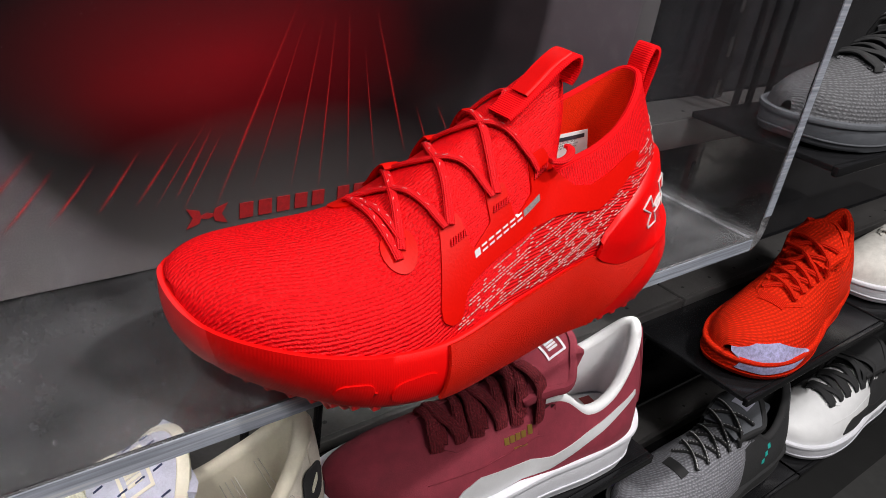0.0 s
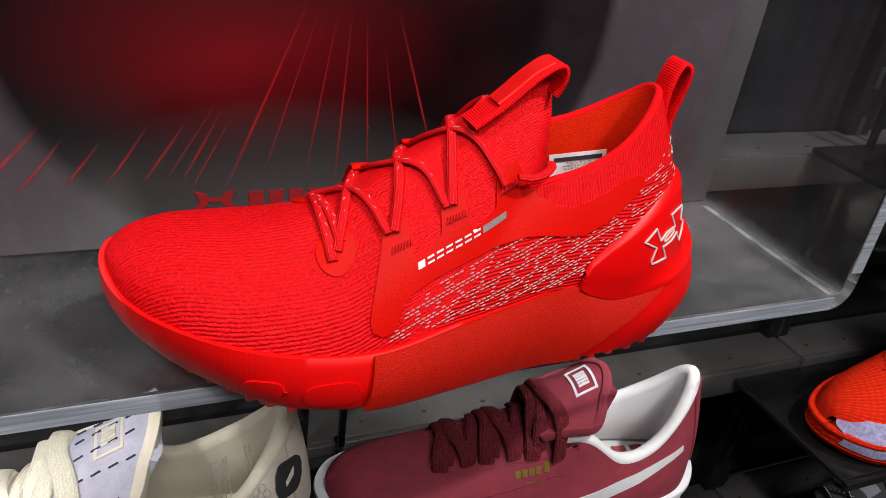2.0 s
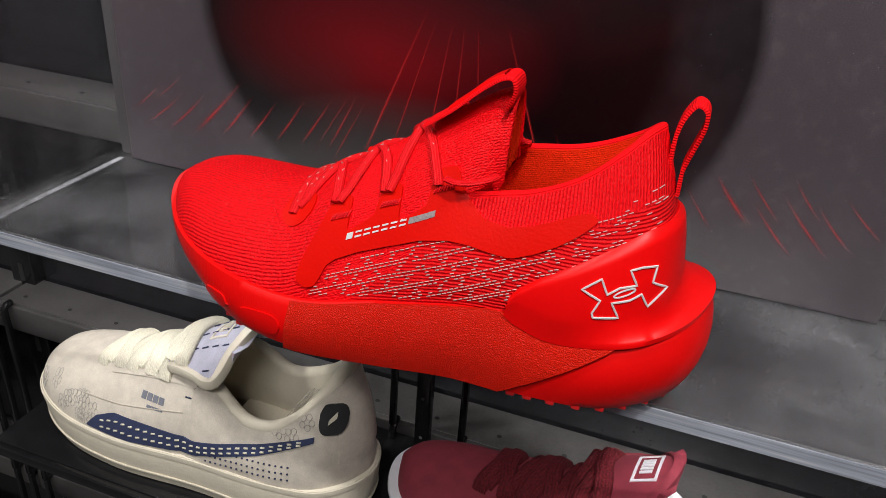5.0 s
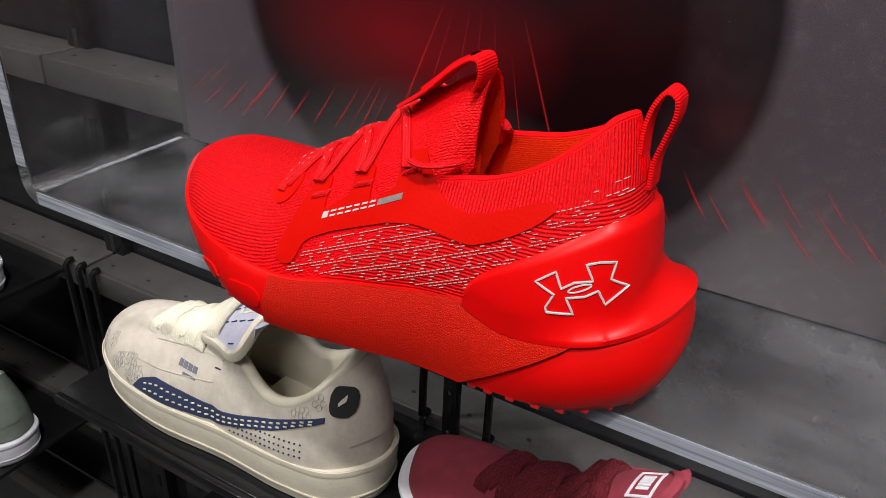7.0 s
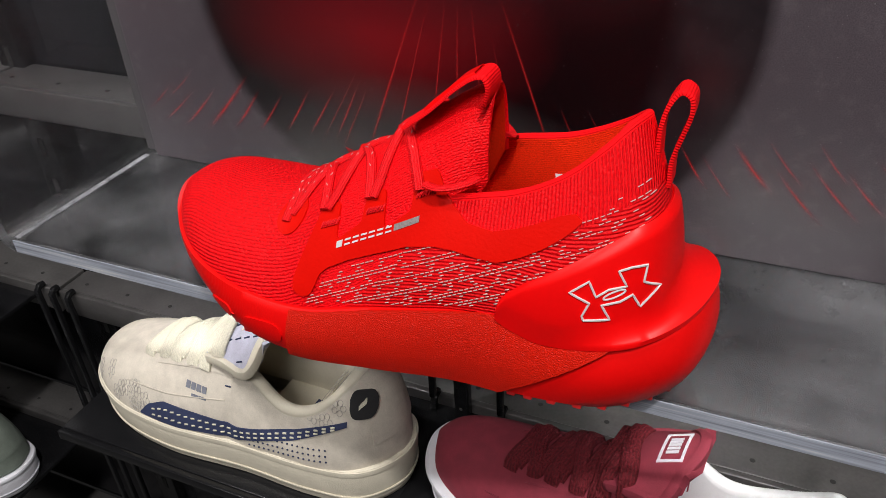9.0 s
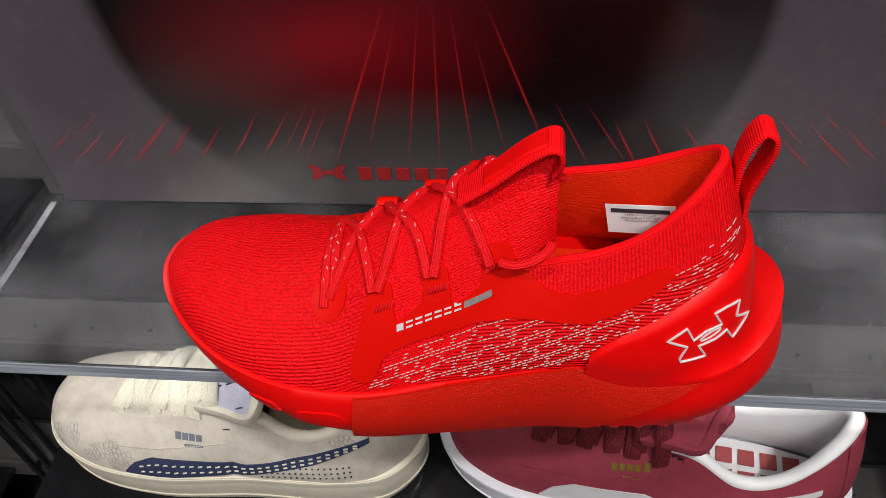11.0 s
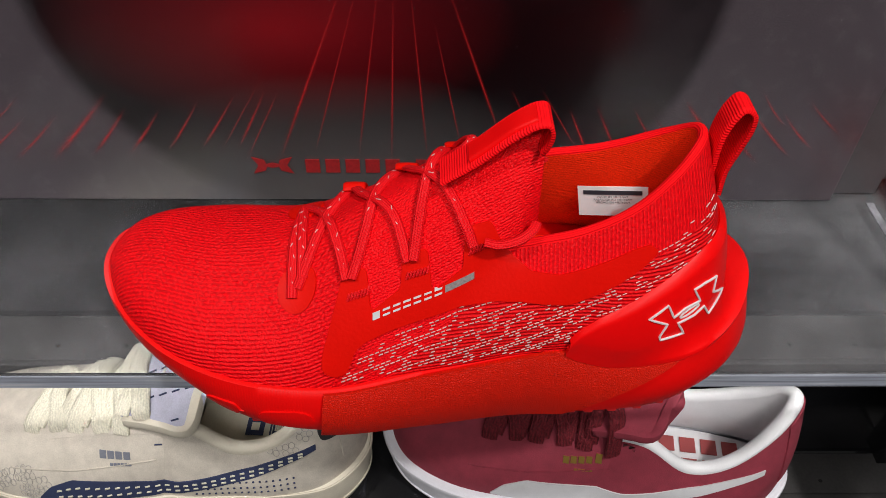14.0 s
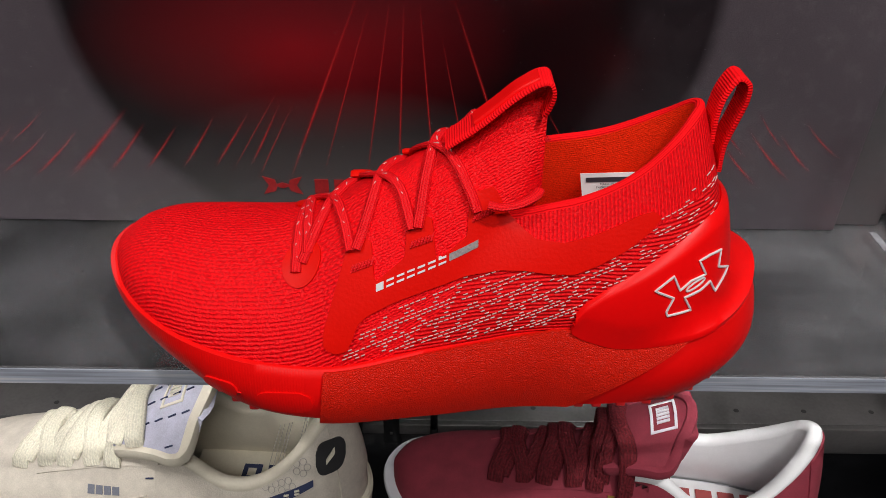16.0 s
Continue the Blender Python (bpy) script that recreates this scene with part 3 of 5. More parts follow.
def printed_panel():
    t = thing("printed_back_panel", "dark backboard with black disc, thin printed red rays, glow with painted reflection, painted grey sheen", "display panel", 0, 0, 0)
    part("board", box(PX0, PX1, PY, PY + 0.006, 0.0005, 0.30, 0.0006), m_print, t)
    part("back_plate", box(XL + TH + 0.001, XR - TH - 0.001, PY + 0.0065, PY + 0.012, 0.0005, 0.30, 0.0006), m_plate, t, "plain dark grey plate behind the board")
    rays = [(0.41, 0.030, 0.145, 1.5), (0.30, 0.036, 0.14, 0.7), (0.15, 0.034, 0.14, 0.8), (0.04, 0.03, 0.14, 0.9), (-0.08, 0.034, 0.14, 0.8),
            (-0.20, 0.04, 0.12, 0.6), (-0.35, 0.046, 0.14, 1.2), (0.52, 0.03, 0.08, 0.7), (0.62, 0.034, 0.09, 0.6), (-0.47, 0.03, 0.08, 0.9), (-0.60, 0.035, 0.08, 0.8)]
    lines = []
    for slope, z0, z1, wide in rays:
        lines.append((0.0275 - slope * (0.205 - z0), z0, 0.0275 - slope * (0.205 - z1), z1, wide, 0.0))
    # streaks outside the middle: foot x, z, head x, z, width, bow
    lines += [(-.174, .031, -.130, .077, 3.4, .003), (-.150, .034, -.122, .068, 2.2, .002), (-.129, .035, -.104, .067, 1.8, .002), (-.106, .038, -.082, .073, 1.6, .002), (-.087, .039, -.062, .076, 1.6, .001),
              (-.066, .040, -.044, .082, 1.4, .001), (-.196, .030, -.160, .064, 2.2, .004), (-.214, .032, -.178, .062, 1.8, .004), (-.226, .040, -.196, .066, 1.4, .004), (-.204, .052, -.176, .076, 1.2, .003),
              (.206, .045, .182, .073, 3.0, -.003), (.135, .034, .119, .068, 1.7, -.001), (.153, .033, .134, .070, 1.8, -.002), (.172, .042, .154, .069, 1.6, -.002), (.188, .036, .166, .064, 1.3, -.002),
              (.252, .034, .218, .070, 2.0, -.004), (.263, .040, .238, .066, 1.8, -.004), (.234, .030, .204, .062, 2.0, -.004), (.276, .050, .250, .074, 1.5, -.004), (.222, .050, .198, .078, 1.4, -.003), (.242, .056, .222, .080, 1.2, -.003)]
    for i, (xa, za, xb, zb, wide, bow) in enumerate(lines):
        u = np.linspace(0, 1, 12)
        xs, zs = xb + (xa - xb) * u + bow * 1.6 * u * (1 - u), zb + (za - zb) * u
        w = 0.00130 * wide * (0.8 if i < len(rays) else 0.45 + 0.45 * u)
        p = np.stack([np.stack([xs + d * w, 0 * xs + PY - 0.0003 - 0.00001 * i, zs], 1) for d in (-1, 1)], 1)
        v, f, _ = sheet(p)
        uv = np.stack([np.repeat(u, 2), np.tile([0.0, 1.0], 12)], 1)
        part("printed_ray", (v, f, uv), m_ray, t, smooth=False)
    # red emblem and a line of letter-wide bars
    z0, z1 = 0.0205, 0.0345
    part("printed_emblem", emblem(-0.0485, (z0 + z1) / 2, 0.0118, 0.0064, PY - 0.0008), m_inkred, t, smooth=False)
    x = -0.0295
    for k in range(11):
        x += 0.006 if k == 5 else 0
        part("printed_bar", box(x, x + .0082, PY - .0008, PY - .0002, z0 + .0018, z1 - .0028), m_inkred, t, smooth=False)
        x += 0.0116


def emblem(cx, cz, w, h, y, thick=0.0004):
    """Two crossed arches as a flat plain mark."""
    pts = [(-1, .95), (-.38, .6), (-.3, .12), (0, .3), (.3, .12), (.38, .6), (1, .95), (.7, 0), (1, -.95), (.38, -.6), (.3, -.12), (0, -.3), (-.3, -.12), (-.38, -.6), (-1, -.95), (-.7, 0)]
    n = len(pts)
    v = [(cx + w * a, y, cz + h * c) for a, c in pts] + [(cx + w * a, y + thick, cz + h * c) for a, c in pts]
    f = [tuple(range(n)), tuple(range(2 * n - 1, n - 1, -1))] + [(i, n + i, n + (i + 1) % n, (i + 1) % n) for i in range(n)]
    v = np.array(v)
    return v, f, v[:, [0, 2]]


printed_panel()

# ---------------------------------------------------------------- sneaker forms


def sole_rings(ctrl, n=240, bulge=0.0030, inset=0.014, rings=9, swell=lambda x: 0 * x):
    """Closed sole: control rows are (bottom x, y, z, top x, y, z) round the outline."""
    c = spline(ctrl, n, closed=True)
    lo, hi = c[:, :3], c[:, 3:]
    d = np.roll(hi, -1, 0) - np.roll(hi, 1, 0)
    nor = np.stack([d[:, 1], -d[:, 0], 0 * d[:, 0]], 1)
    nor /= np.linalg.norm(nor, axis=1, keepdims=True)
    mid = hi[:, :2].mean(0)
    if ((hi[:, :2] - mid) * nor[:, :2]).sum() < 0:
        nor = -nor
    g = []
    for k in (0.05, 0.35, 0.7, 0.93):
        q = lo.copy()
        q[:, 1] = mid[1] + (lo[:, 1] - mid[1]) * k
        q[:, 0] = lo[:, 0] - (1 - k) * 0.02 * np.sign(lo[:, 0] - mid[0]) * np.abs(lo[:, 0] - mid[0]) / 0.15
        q[:, 2] += 0.0008 * (1 - k)
        g.append(q)
    for k in range(rings):
        a = k / (rings - 1)
        q = lo + (hi - lo) * a + nor * ((bulge + swell(lo[:, 0]))[:, None] * math.sin(math.pi * a) ** 1.1)
        if k == 0:
            q = q + [0, 0, 0.0012]
        if k == rings - 1:
            q = q - nor * 0.0006
        g.append(q)
    g.append(hi - nor * 0.002 + [0, 0, 0.0004])
    g.append(hi - nor * inset - [0, 0, 0.001])
    p = np.stack(g, 1)
    return p, lo, hi, nor


def half_lines(hi, nor, inset):
    """Lateral and medial bite lines as functions of x: y and z."""
    q = hi - nor * inset
    a, z = q[:, 0].argmin(), q[:, 0].argmax()
    i = np.arange(len(q))
    span = (z - a) % len(q)
    one = q[(a + np.arange(span + 1)) % len(q)]
    two = q[(a - np.arange(len(q) - span + 1)) % len(q)]
    lat, med = (one, two) if one[:, 1].mean() < two[:, 1].mean() else (two, one)
    fix = lambda s: s[np.argsort(s[:, 0])]
    lat, med = fix(lat), fix(med)
    f = lambda s, k: (lambda x: np.interp(x, s[:, 0], s[:, k]))
    return f(lat, 1), f(med, 1), f(lat, 2), f(med, 2), q[:, 0].min()


def dome(x0, x1, yl, ym, zl, zm, yr, zr, ex, nx=130, nv=61, sink=0.003, full=1.0):
    """Closed forefoot and instep: sections over a ridge line."""
    s = np.linspace(0, 1, nx)
    xs = x0 + (x1 - x0) * (1 - np.cos(s * np.pi / 2)) ** 0.9
    th = np.linspace(0, np.pi, nv)
    rows = []
    for x in xs:
        e = 2 / ex(x)
        left = th < np.pi / 2
        e = np.where(left, e, e / full)
        a, c = np.abs(np.cos(th)) ** e, np.abs(np.sin(th)) ** e
        zb = np.where(left, zl(x), zm(x)) - sink
        y = np.where(left, yr(x) - (yr(x) - yl(x)) * a, yr(x) + (ym(x) - yr(x)) * a)
        rows.append(np.stack([0 * th + x, y, zb + (np.maximum(zr(x), zb + 0.0005) - zb) * c], 1))
    return np.array(rows)


def rear_wall(ctrl, n=150, nv=26, bulge=0.004, power=1.0):
    """Quarter and heel: control rows are (foot x, y, z, rim x, y, z) from one side round the heel to the other."""
    c = spline(ctrl, n)
    lo, hi = c[:, :3], c[:, 3:]
    d = np.gradient(lo, axis=0)
    nor = np.stack([d[:, 1], -d[:, 0], 0 * d[:, 0]], 1)
    nor /= np.linalg.norm(nor, axis=1, keepdims=True)
    mid = lo[:, :2].mean(0)
    if ((lo[:, :2] - mid) * nor[:, :2]).sum() < 0:
        nor = -nor
    v = np.linspace(0, 1, nv)[None, :, None]
    bend = np.sin(np.pi * v ** power)
    p = lo[:, None] + (hi - lo)[:, None] * v + nor[:, None] * bulge * bend
    return p, nor


def lace_path(tree, pts, lift, n=28, plan=True):
    q = []
    for x, y in spline([(a, b, 0) for a, b in pts], n)[:, :2]:
        h = on(tree, x, y, lift, plan=True)
        if h is not None:
            q.append(h)
    q = np.array(q)
    for _ in range(2):
        q[1:-1] = (q[:-2] + 2 * q[1:-1] + q[2:]) / 4
    return q


# ---------------------------------------------------------------- the red running shoe on the tray
SOLE = [(-.0981, .0286, .0192, -.1085, .0296, .0509), (-.0882, .0079, .0145, -.1018, .0086, .0430), (-.0648, -.0120, .0070, -.0761, -.0156, .0373), (-.0394, -.0275, .0030, -.0418, -.0288, .0317),
        (-.0060, -.0326, .0006, -.0025, -.0308, .0283), (.0390, -.0287, .0018, .0425, -.0266, .0370), (.0780, -.0243, .0036, .0820, -.0226, .0440), (.0970, -.0230, .0026, .1004, -.0198, .0447), (.1160, -.0240, .0028, .1225, -.0200, .0388),
        (.1540, -.0190, .0046, .1598, -.0170, .0450), (.1800, -.0010, .0100, .1808, .0000, .0520), (.1820, .0215, .0113, .1880, .0260, .0570), (.1730, .0420, .0088, .1776, .0500, .0530),
        (.1400, .0530, .0036, .1455, .0600, .0418), (.0900, .0590, .0044, .0898, .0630, .0472)]
SOLE += [(.0395, .0612, .0022, .0395, .0660, .0422), (-.0105, .0669, .0006, -.0115, .0735, .0365), (-.0545, .0622, .0041, -.0630, .0700, .0445), (-.0838, .0484, .0126, -.1005, .0530, .0515)]


def running_shoe():
    t = thing("running_shoe", "bright red knit running shoe with moulded heel on the clear tray", "shoe")
    p, lo, hi, nor = sole_rings(SOLE, swell=lambda x: .0035 * np.clip((x - .12) / .05, 0, 1))
    sole = sheet(p, wrap=True)
    part("midsole", sole, m_foam, t)
    yl, ym, zl, zm, xt = half_lines(hi, nor, 0.0022)
    ridge = smooth_of([(-.1078, .0515), (-.1060, .0535), (-.103, .0560), (-.095, .0597), (-.080, .0628), (-.060, .0645), (-.040, .0664), (-.018, .0712), (.010, .0880), (.030, .1005), (.046, .1125), (.065, .126), (.078, .134), (.087, .1375)])
    yr = smooth_of([(-.112, .030), (-.095, .034), (-.05, .023), (0, .0208), (.09, .0215)])
    ex = smooth_of([(-.115, 2.03), (-.09, 2.1), (-.06, 1.8), (-.02, 1.54), (.02, 1.46), (.06, 1.43), (.087, 1.8)])
    tuck = smooth_of([(-.12, 0.0), (.045, 0.0), (.068, .011), (.087, 0.028)])
    tuckm = smooth_of([(-.12, 0.0), (.045, 0.0), (.087, 0.024)])
    lift = smooth_of([(-.12, 0.0), (.045, 0.0), (.068, .020), (.087, 0.054)])
    up = dome(xt + 0.0005, .087, lambda x: yl(x) + tuck(x), lambda x: ym(x) - tuckm(x), lambda x: zl(x) + lift(x), lambda x: zm(x) + lift(x), yr, ridge, ex, full=1.3)
    nrm = normals_of(up)
    if nrm[60, 30, 2] < 0:
        nrm = -nrm
    skin = up
    front = int(np.searchsorted(up[:, 0, 0], .012))

    def combed(g):
        v, f, uv = sheet(g)
        mid = np.repeat(uv.reshape(g.shape[0], g.shape[1], 2)[:, 30, 1], g.shape[1])
        return v, f, np.stack([g.reshape(-1, 3)[:, 0], uv[:, 1] - mid], 1)

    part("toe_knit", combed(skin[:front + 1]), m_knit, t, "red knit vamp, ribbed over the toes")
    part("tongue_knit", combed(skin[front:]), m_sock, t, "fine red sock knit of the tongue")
    inner = skin[-26:][::-1] - nrm[-26:][::-1] * 0.0022
    part("tongue_lining", sheet(inner), m_lining, t, "smooth red back of the tongue")
    rim = np.stack([skin[-1], skin[-1] - nrm[-1] * 0.0011 + [0.0008, 0, 0], inner[0]], 1)
    part("tongue_edge", sheet(rim), m_sock, t)

    REAR = [(.020, -.0262, .0320, .026, .004, .068), (.060, -.0238, .0400, .062, -.0035, .0860), (.080, -.0218, .0430, .086, -.0038, .0925), (.105, -.0200, .0435, .105, -.0030, .0975),
            (.130, -.0205, .0430, .124, -.0005, .1070), (.152, -.0150, .0450, .138, .0048, .1182), (.1665, -.0040, .048, .148, .0125, .1272), (.1700, .020, .050, .1530, .0235, .1288),
            (.163, .043, .048, .151, .0325, .1260), (.150, .055, .046, .141, .0400, .1180), (.120, .062, .046, .117, .0455, .1060), (.090, .064, .046, .091, .0485, .1000),
            (.060, .063, .042, .066, .049, .0950), (.020, .060, .034, .030, .042, .0740)]
    q, qn = rear_wall(REAR, 170, 30, 0.0045, 0.85)
    wall = sheet(q)
    # collar: padded rim and lining
    hi_v = 20
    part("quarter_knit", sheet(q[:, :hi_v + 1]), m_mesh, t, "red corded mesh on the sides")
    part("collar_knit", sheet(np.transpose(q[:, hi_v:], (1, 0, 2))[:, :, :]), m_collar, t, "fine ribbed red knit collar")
    rimc, top = [], q[:, -1]
    inw = -qn
    for a in np.linspace(0, math.pi, 7):
        rimc.append(top + inw * (0.0022 * (1 - math.cos(a))) + np.array([0, 0, 1]) * 0.0022 * math.sin(a))
    part("collar_rim", sheet(np.stack(rimc, 1)), m_web, t)
    liner = np.stack([top + inw * 0.0044 + (q[:, 0] - top) * k + inw * 0.005 * math.sin(k * 3) for k in np.linspace(0, 0.98, 14)], 1)
    part("lining", sheet(liner), m_lining, t, "orange-red textile lining inside the shoe")
    # insole
    xs = np.linspace(.05, .160, 40)
    ins = np.stack([np.stack([xs, yl(xs) + 0.012 + (ym(xs) - yl(xs) - 0.024) * k, 0 * xs + .048], 1) for k in np.linspace(0, 1, 8)], 1)
    part("insole", sheet(ins), m_lining, t)

    tree = tree_of(sheet(skin), wall, sole)
    uppers = tree_of(sheet(skin), wall)

    # textured skin round the side of the midsole, both sides
    n = len(lo)
    for name, pick in (("side_skin", lambda c: c[:, 1] < .02), ("side_skin", lambda c: c[:, 1] > .03)):
        ids = np.where(pick(hi) & (hi[:, 0] > -.0045) & (hi[:, 0] < .157))[0]
        ids = ids[np.argsort(hi[ids, 0])]
        rows = []
        for i in ids:
            x = hi[i, 0]
            a0 = float(np.clip((x - .108) / (.157 - .108), 0, 0.985)) ** 0.9
            side = p[i, 4:13]
            ks = np.linspace(a0, 1, 14) * 8
            j = np.minimum(ks.astype(int), 7)
            row = side[j] + (side[j + 1] - side[j]) * (ks - j)[:, None] + nor[i] * 0.0007
            rows.append(row)
        g = np.array(rows)
        if g[0, 0, 1] < 0:
            g = g[::-1]
        part(name, shell(g, 0.0018), m_rand, t, "orange-red pebbled skin on the midsole side")
    # smooth rubber bumper over the tip
    order = np.argsort(np.arctan2(hi[:, 1] - .026, -(hi[:, 0] + .04)))
    tip = [i for i in order if hi[i, 0] < -.085 and .006 < hi[i, 1] < .050]
    rows = []
    for k_, i in enumerate(tip):
        e = math.sin(math.pi * k_ / (len(tip) - 1)) ** 0.5
        side = p[i, 4:13] + nor[i] * (.0012 * e)
        ks = np.linspace(4.0 - 3.6 * e, 8, 12)
        j = np.minimum(ks.astype(int), 7)
        rows.append(side[j] + (side[j + 1] - side[j]) * (ks - j)[:, None] + [0, 0, .0006 * e])
    part("toe_bumper", shell(np.array(rows)[::-1], .0020), m_rubber, t, "smooth red rubber bumper over the toe")
    # raised ovals pressed into the toe of the midsole
    for xa, xb, zc, hh in ((-.058, -.042, .0165, .0042), (-.034, -.009, .0130, .0055)):
        xs = np.linspace(xa, xb, 26)
        s = np.clip(1 - ((xs - (xa + xb) / 2) / ((xb - xa) / 2)) ** 4, 0, 1) ** 0.5
        g = drape(tree, xs, zc - hh * s - 0.0004, zc + hh * s + 0.0004, 9, 0.0009)
        part("midsole_pad", shell(g, 0.002), m_foam, t)
    # tread lugs under the edge
    for k in range(0, n, 4):
        x, y, z = lo[k]
        if -.03 < x < .10:
            continue
        c = lo[k] - nor[k] * 0.004
        part("tread_lug", box(c[0] - .0022, c[0] + .0022, c[1] - .004, c[1] + .004, z - .0012, z + .004, .0008), m_rubber, t)
    for k in range(7):
        x = -.055 + k * .011
        y = float(np.interp(x, [-.07, -.04, -.005, .04], [-.009, -.024, -.033, -.032])) + .005
        part("tread_lug", box(x, x + .0085, y - .004, y + .006, 0.0, .005, .0008), m_rubber, t)
    part("outsole_centre", box(.10, .155, -.004, .05, 0.0, .006, .002), m_rubber, t)
    part("outsole_centre", box(-.05, .02, -.02, .06, 0.0, .006, .002), m_rubber, t)

    # smoothed relief of the lateral side, on which the film lies
    gx_, gz_ = np.linspace(-.010, .142, 96), np.linspace(.024, .112, 60)
    relief = np.full((96, 60), np.nan)
    for i, a in enumerate(gx_):
        for j, c in enumerate(gz_):
            h = on(uppers, a, c)
            if h is not None:
                relief[i, j] = h[1]
            if relief[i, j] > .016:
                relief[i, j] = np.nan
        good = np.where(~np.isnan(relief[i]))[0]
        first, last_ = good[0], good[-1]
        relief[i, :first] = relief[i, first]
        for j in range(first, 60):
            if np.isnan(relief[i, j]):
                relief[i, j] = relief[i, j - 1] + .0004
    for _ in range(10):
        r_ = np.pad(relief, 1, mode="edge")
        relief = (r_[:-2, 1:-1] + r_[2:, 1:-1] + r_[1:-1, :-2] + r_[1:-1, 2:] + 2 * relief) / 6
    slope_x, slope_z = np.gradient(relief, gx_, gz_)

    def laid(us, lo_, hi_, n_, out):
        rows = []
        for k, a in enumerate(us):
            row = []
            for c in np.linspace(lo_[k], hi_[k], n_):
                fi, fj = np.clip((a - gx_[0]) / (gx_[1] - gx_[0]), 0, 94.99), np.clip((c - gz_[0]) / (gz_[1] - gz_[0]), 0, 58.99)
                i, j = int(fi), int(fj)
                u, w = fi - i, fj - j
                at = lambda m: m[i, j] * (1 - u) * (1 - w) + m[i + 1, j] * u * (1 - w) + m[i, j + 1] * (1 - u) * w + m[i + 1, j + 1] * u * w
                nn = np.array([at(slope_x), -1.0, at(slope_z)])
                pt = np.array([a, at(relief), c]) + nn / np.linalg.norm(nn) * out
                raw = on(uppers, a, c, .0007)
                if raw is not None and raw[1] < pt[1] and raw[1] > pt[1] - .006:
                    pt[1] = raw[1]
                row.append(pt)
            rows.append(row)
        return np.array(rows)

    # film overlay with three eyelet tabs on the lateral side
    xs = np.concatenate([np.linspace(-.0040, .0062, 30), np.linspace(.0064, .0700, 230), np.linspace(.0705, .1340, 130)])
    top = np.interp(xs, [-.0045, -.0032, .0005, .0050, .0056, .0060, .0152, .0164, .0175, .0190, .0300, .0309, .0314, .0408, .0420, .0432, .0445, .0555, .0563, .0568, .0664, .0680, .0720, .0760, .0840, .0960, .1060, .1140, .1250, .1310, .1340],
                    [.0395, .0450, .0560, .0690, .0725, .0735, .0765, .0755, .0645, .0635, .0725, .0745, .0850, .0885, .0875, .0755, .0740, .0830, .0850, .0985, .1020, .1005, .0925, .0885, .0835, .0825, .0852, .0885, .0940, .0957, .0935])
    bot = np.interp(xs, [-.0045, -.0030, .0010, .0060, .0085, .0105, .0150, .0260, .0400, .0550, .0700, .0800, .0900, .1000, .1100, .1200, .1290, .1340],
                    [.0390, .0362, .0345, .0360, .0405, .0465, .0505, .0562, .0620, .0678, .0715, .0718, .0708, .0705, .0745, .0802, .0870, .0925])
    k = np.ones(9) / 9
    bot[4:-4] = np.convolve(bot, k, "valid")
    k3 = np.ones(3) / 3
    top[1:-1] = np.convolve(top, k3, "valid")
    g = laid(xs, bot, top, 16, 0.0012)
    part("eyelet_overlay", shell(g, 0.0016), m_patch, t, "smooth red film overlay with eyelet tabs")
    film = tree_of(sheet(g), sheet(skin), wall)
    # bar tacks on the tabs
    for x, z in ((.0125, .0668), (.0375, .0785), (.0630, .0905)):
        for j in range(7):
            a = on(film, x - .0045 + j * .0014, z + j * .0006 - .0012, .0004)
            c = on(film, x - .0037 + j * .0014, z + j * .0006 + .0014, .0004)
            part("bar_tack", tube([a, (a + c) / 2 + [0, -.0003, 0], c], .0005, sides=6), m_lace, t)
    # silver word on the overlay as letter-wide bars, the last two in a box
    x, z = .0180, .0600
    sx, sz = .0433, .0200
    for j in range(8):
        a0, a1 = j / 10 + .012, (j + 1) / 10 - .016
        if j == 7:
            a1 = .985
        h = .0028
        sides = [(a0, a1, 0, h)] if j in (0, 7) else [(a0, a1, 0, .0008), (a0, a1, h - .0008, h)]
        for b0, b1, h0, h1 in sides:
            gx = np.linspace(x + sx * b0, x + sx * b1, 5)
            base = z + (gx - x) / sx * sz
            gg = drape(film, gx, base + h0, base + h1, 4, .0003)
            part("silver_letter_bar", shell(gg, .0003), m_foil if j == 7 else m_silver, t)
    # lower eyelets
    for cx, cy in ((-.0145, -.0005), (-.0150, .0440)):
        xs = np.linspace(cx - .0085, cx + .0085, 22)
        s = np.sqrt(np.clip(1 - ((xs - cx) / .0086) ** 2, 0, 1)) * .0088
        g = drape(uppers, xs, cy - s, cy + s, 10, .0009, plan=True)
        part("eyelet_patch", shell(g, .0012), m_patch, t, "smooth red oval eyelet patch")

    # silver reflective threads woven through the side mesh
    pieces = []
    lowb = lambda x: float(np.interp(x, [.004, .02, .04, .08, .10, .13, .165], [.0300, .0340, .0385, .0455, .0500, .0740, .0960]))
    hib = lambda x: float(np.interp(x, [.004, .0095, .0150, .0260, .0400, .0550, .0700, .1000, .1200, .1330, .150, .165], [.034, .042, .0475, .0545, .0610, .0680, .0728, .0722, .0815, .0930, .1080, .1120]))
    rnd = random.Random(4)
    slope, gap, cell = .42, .00150, .0105
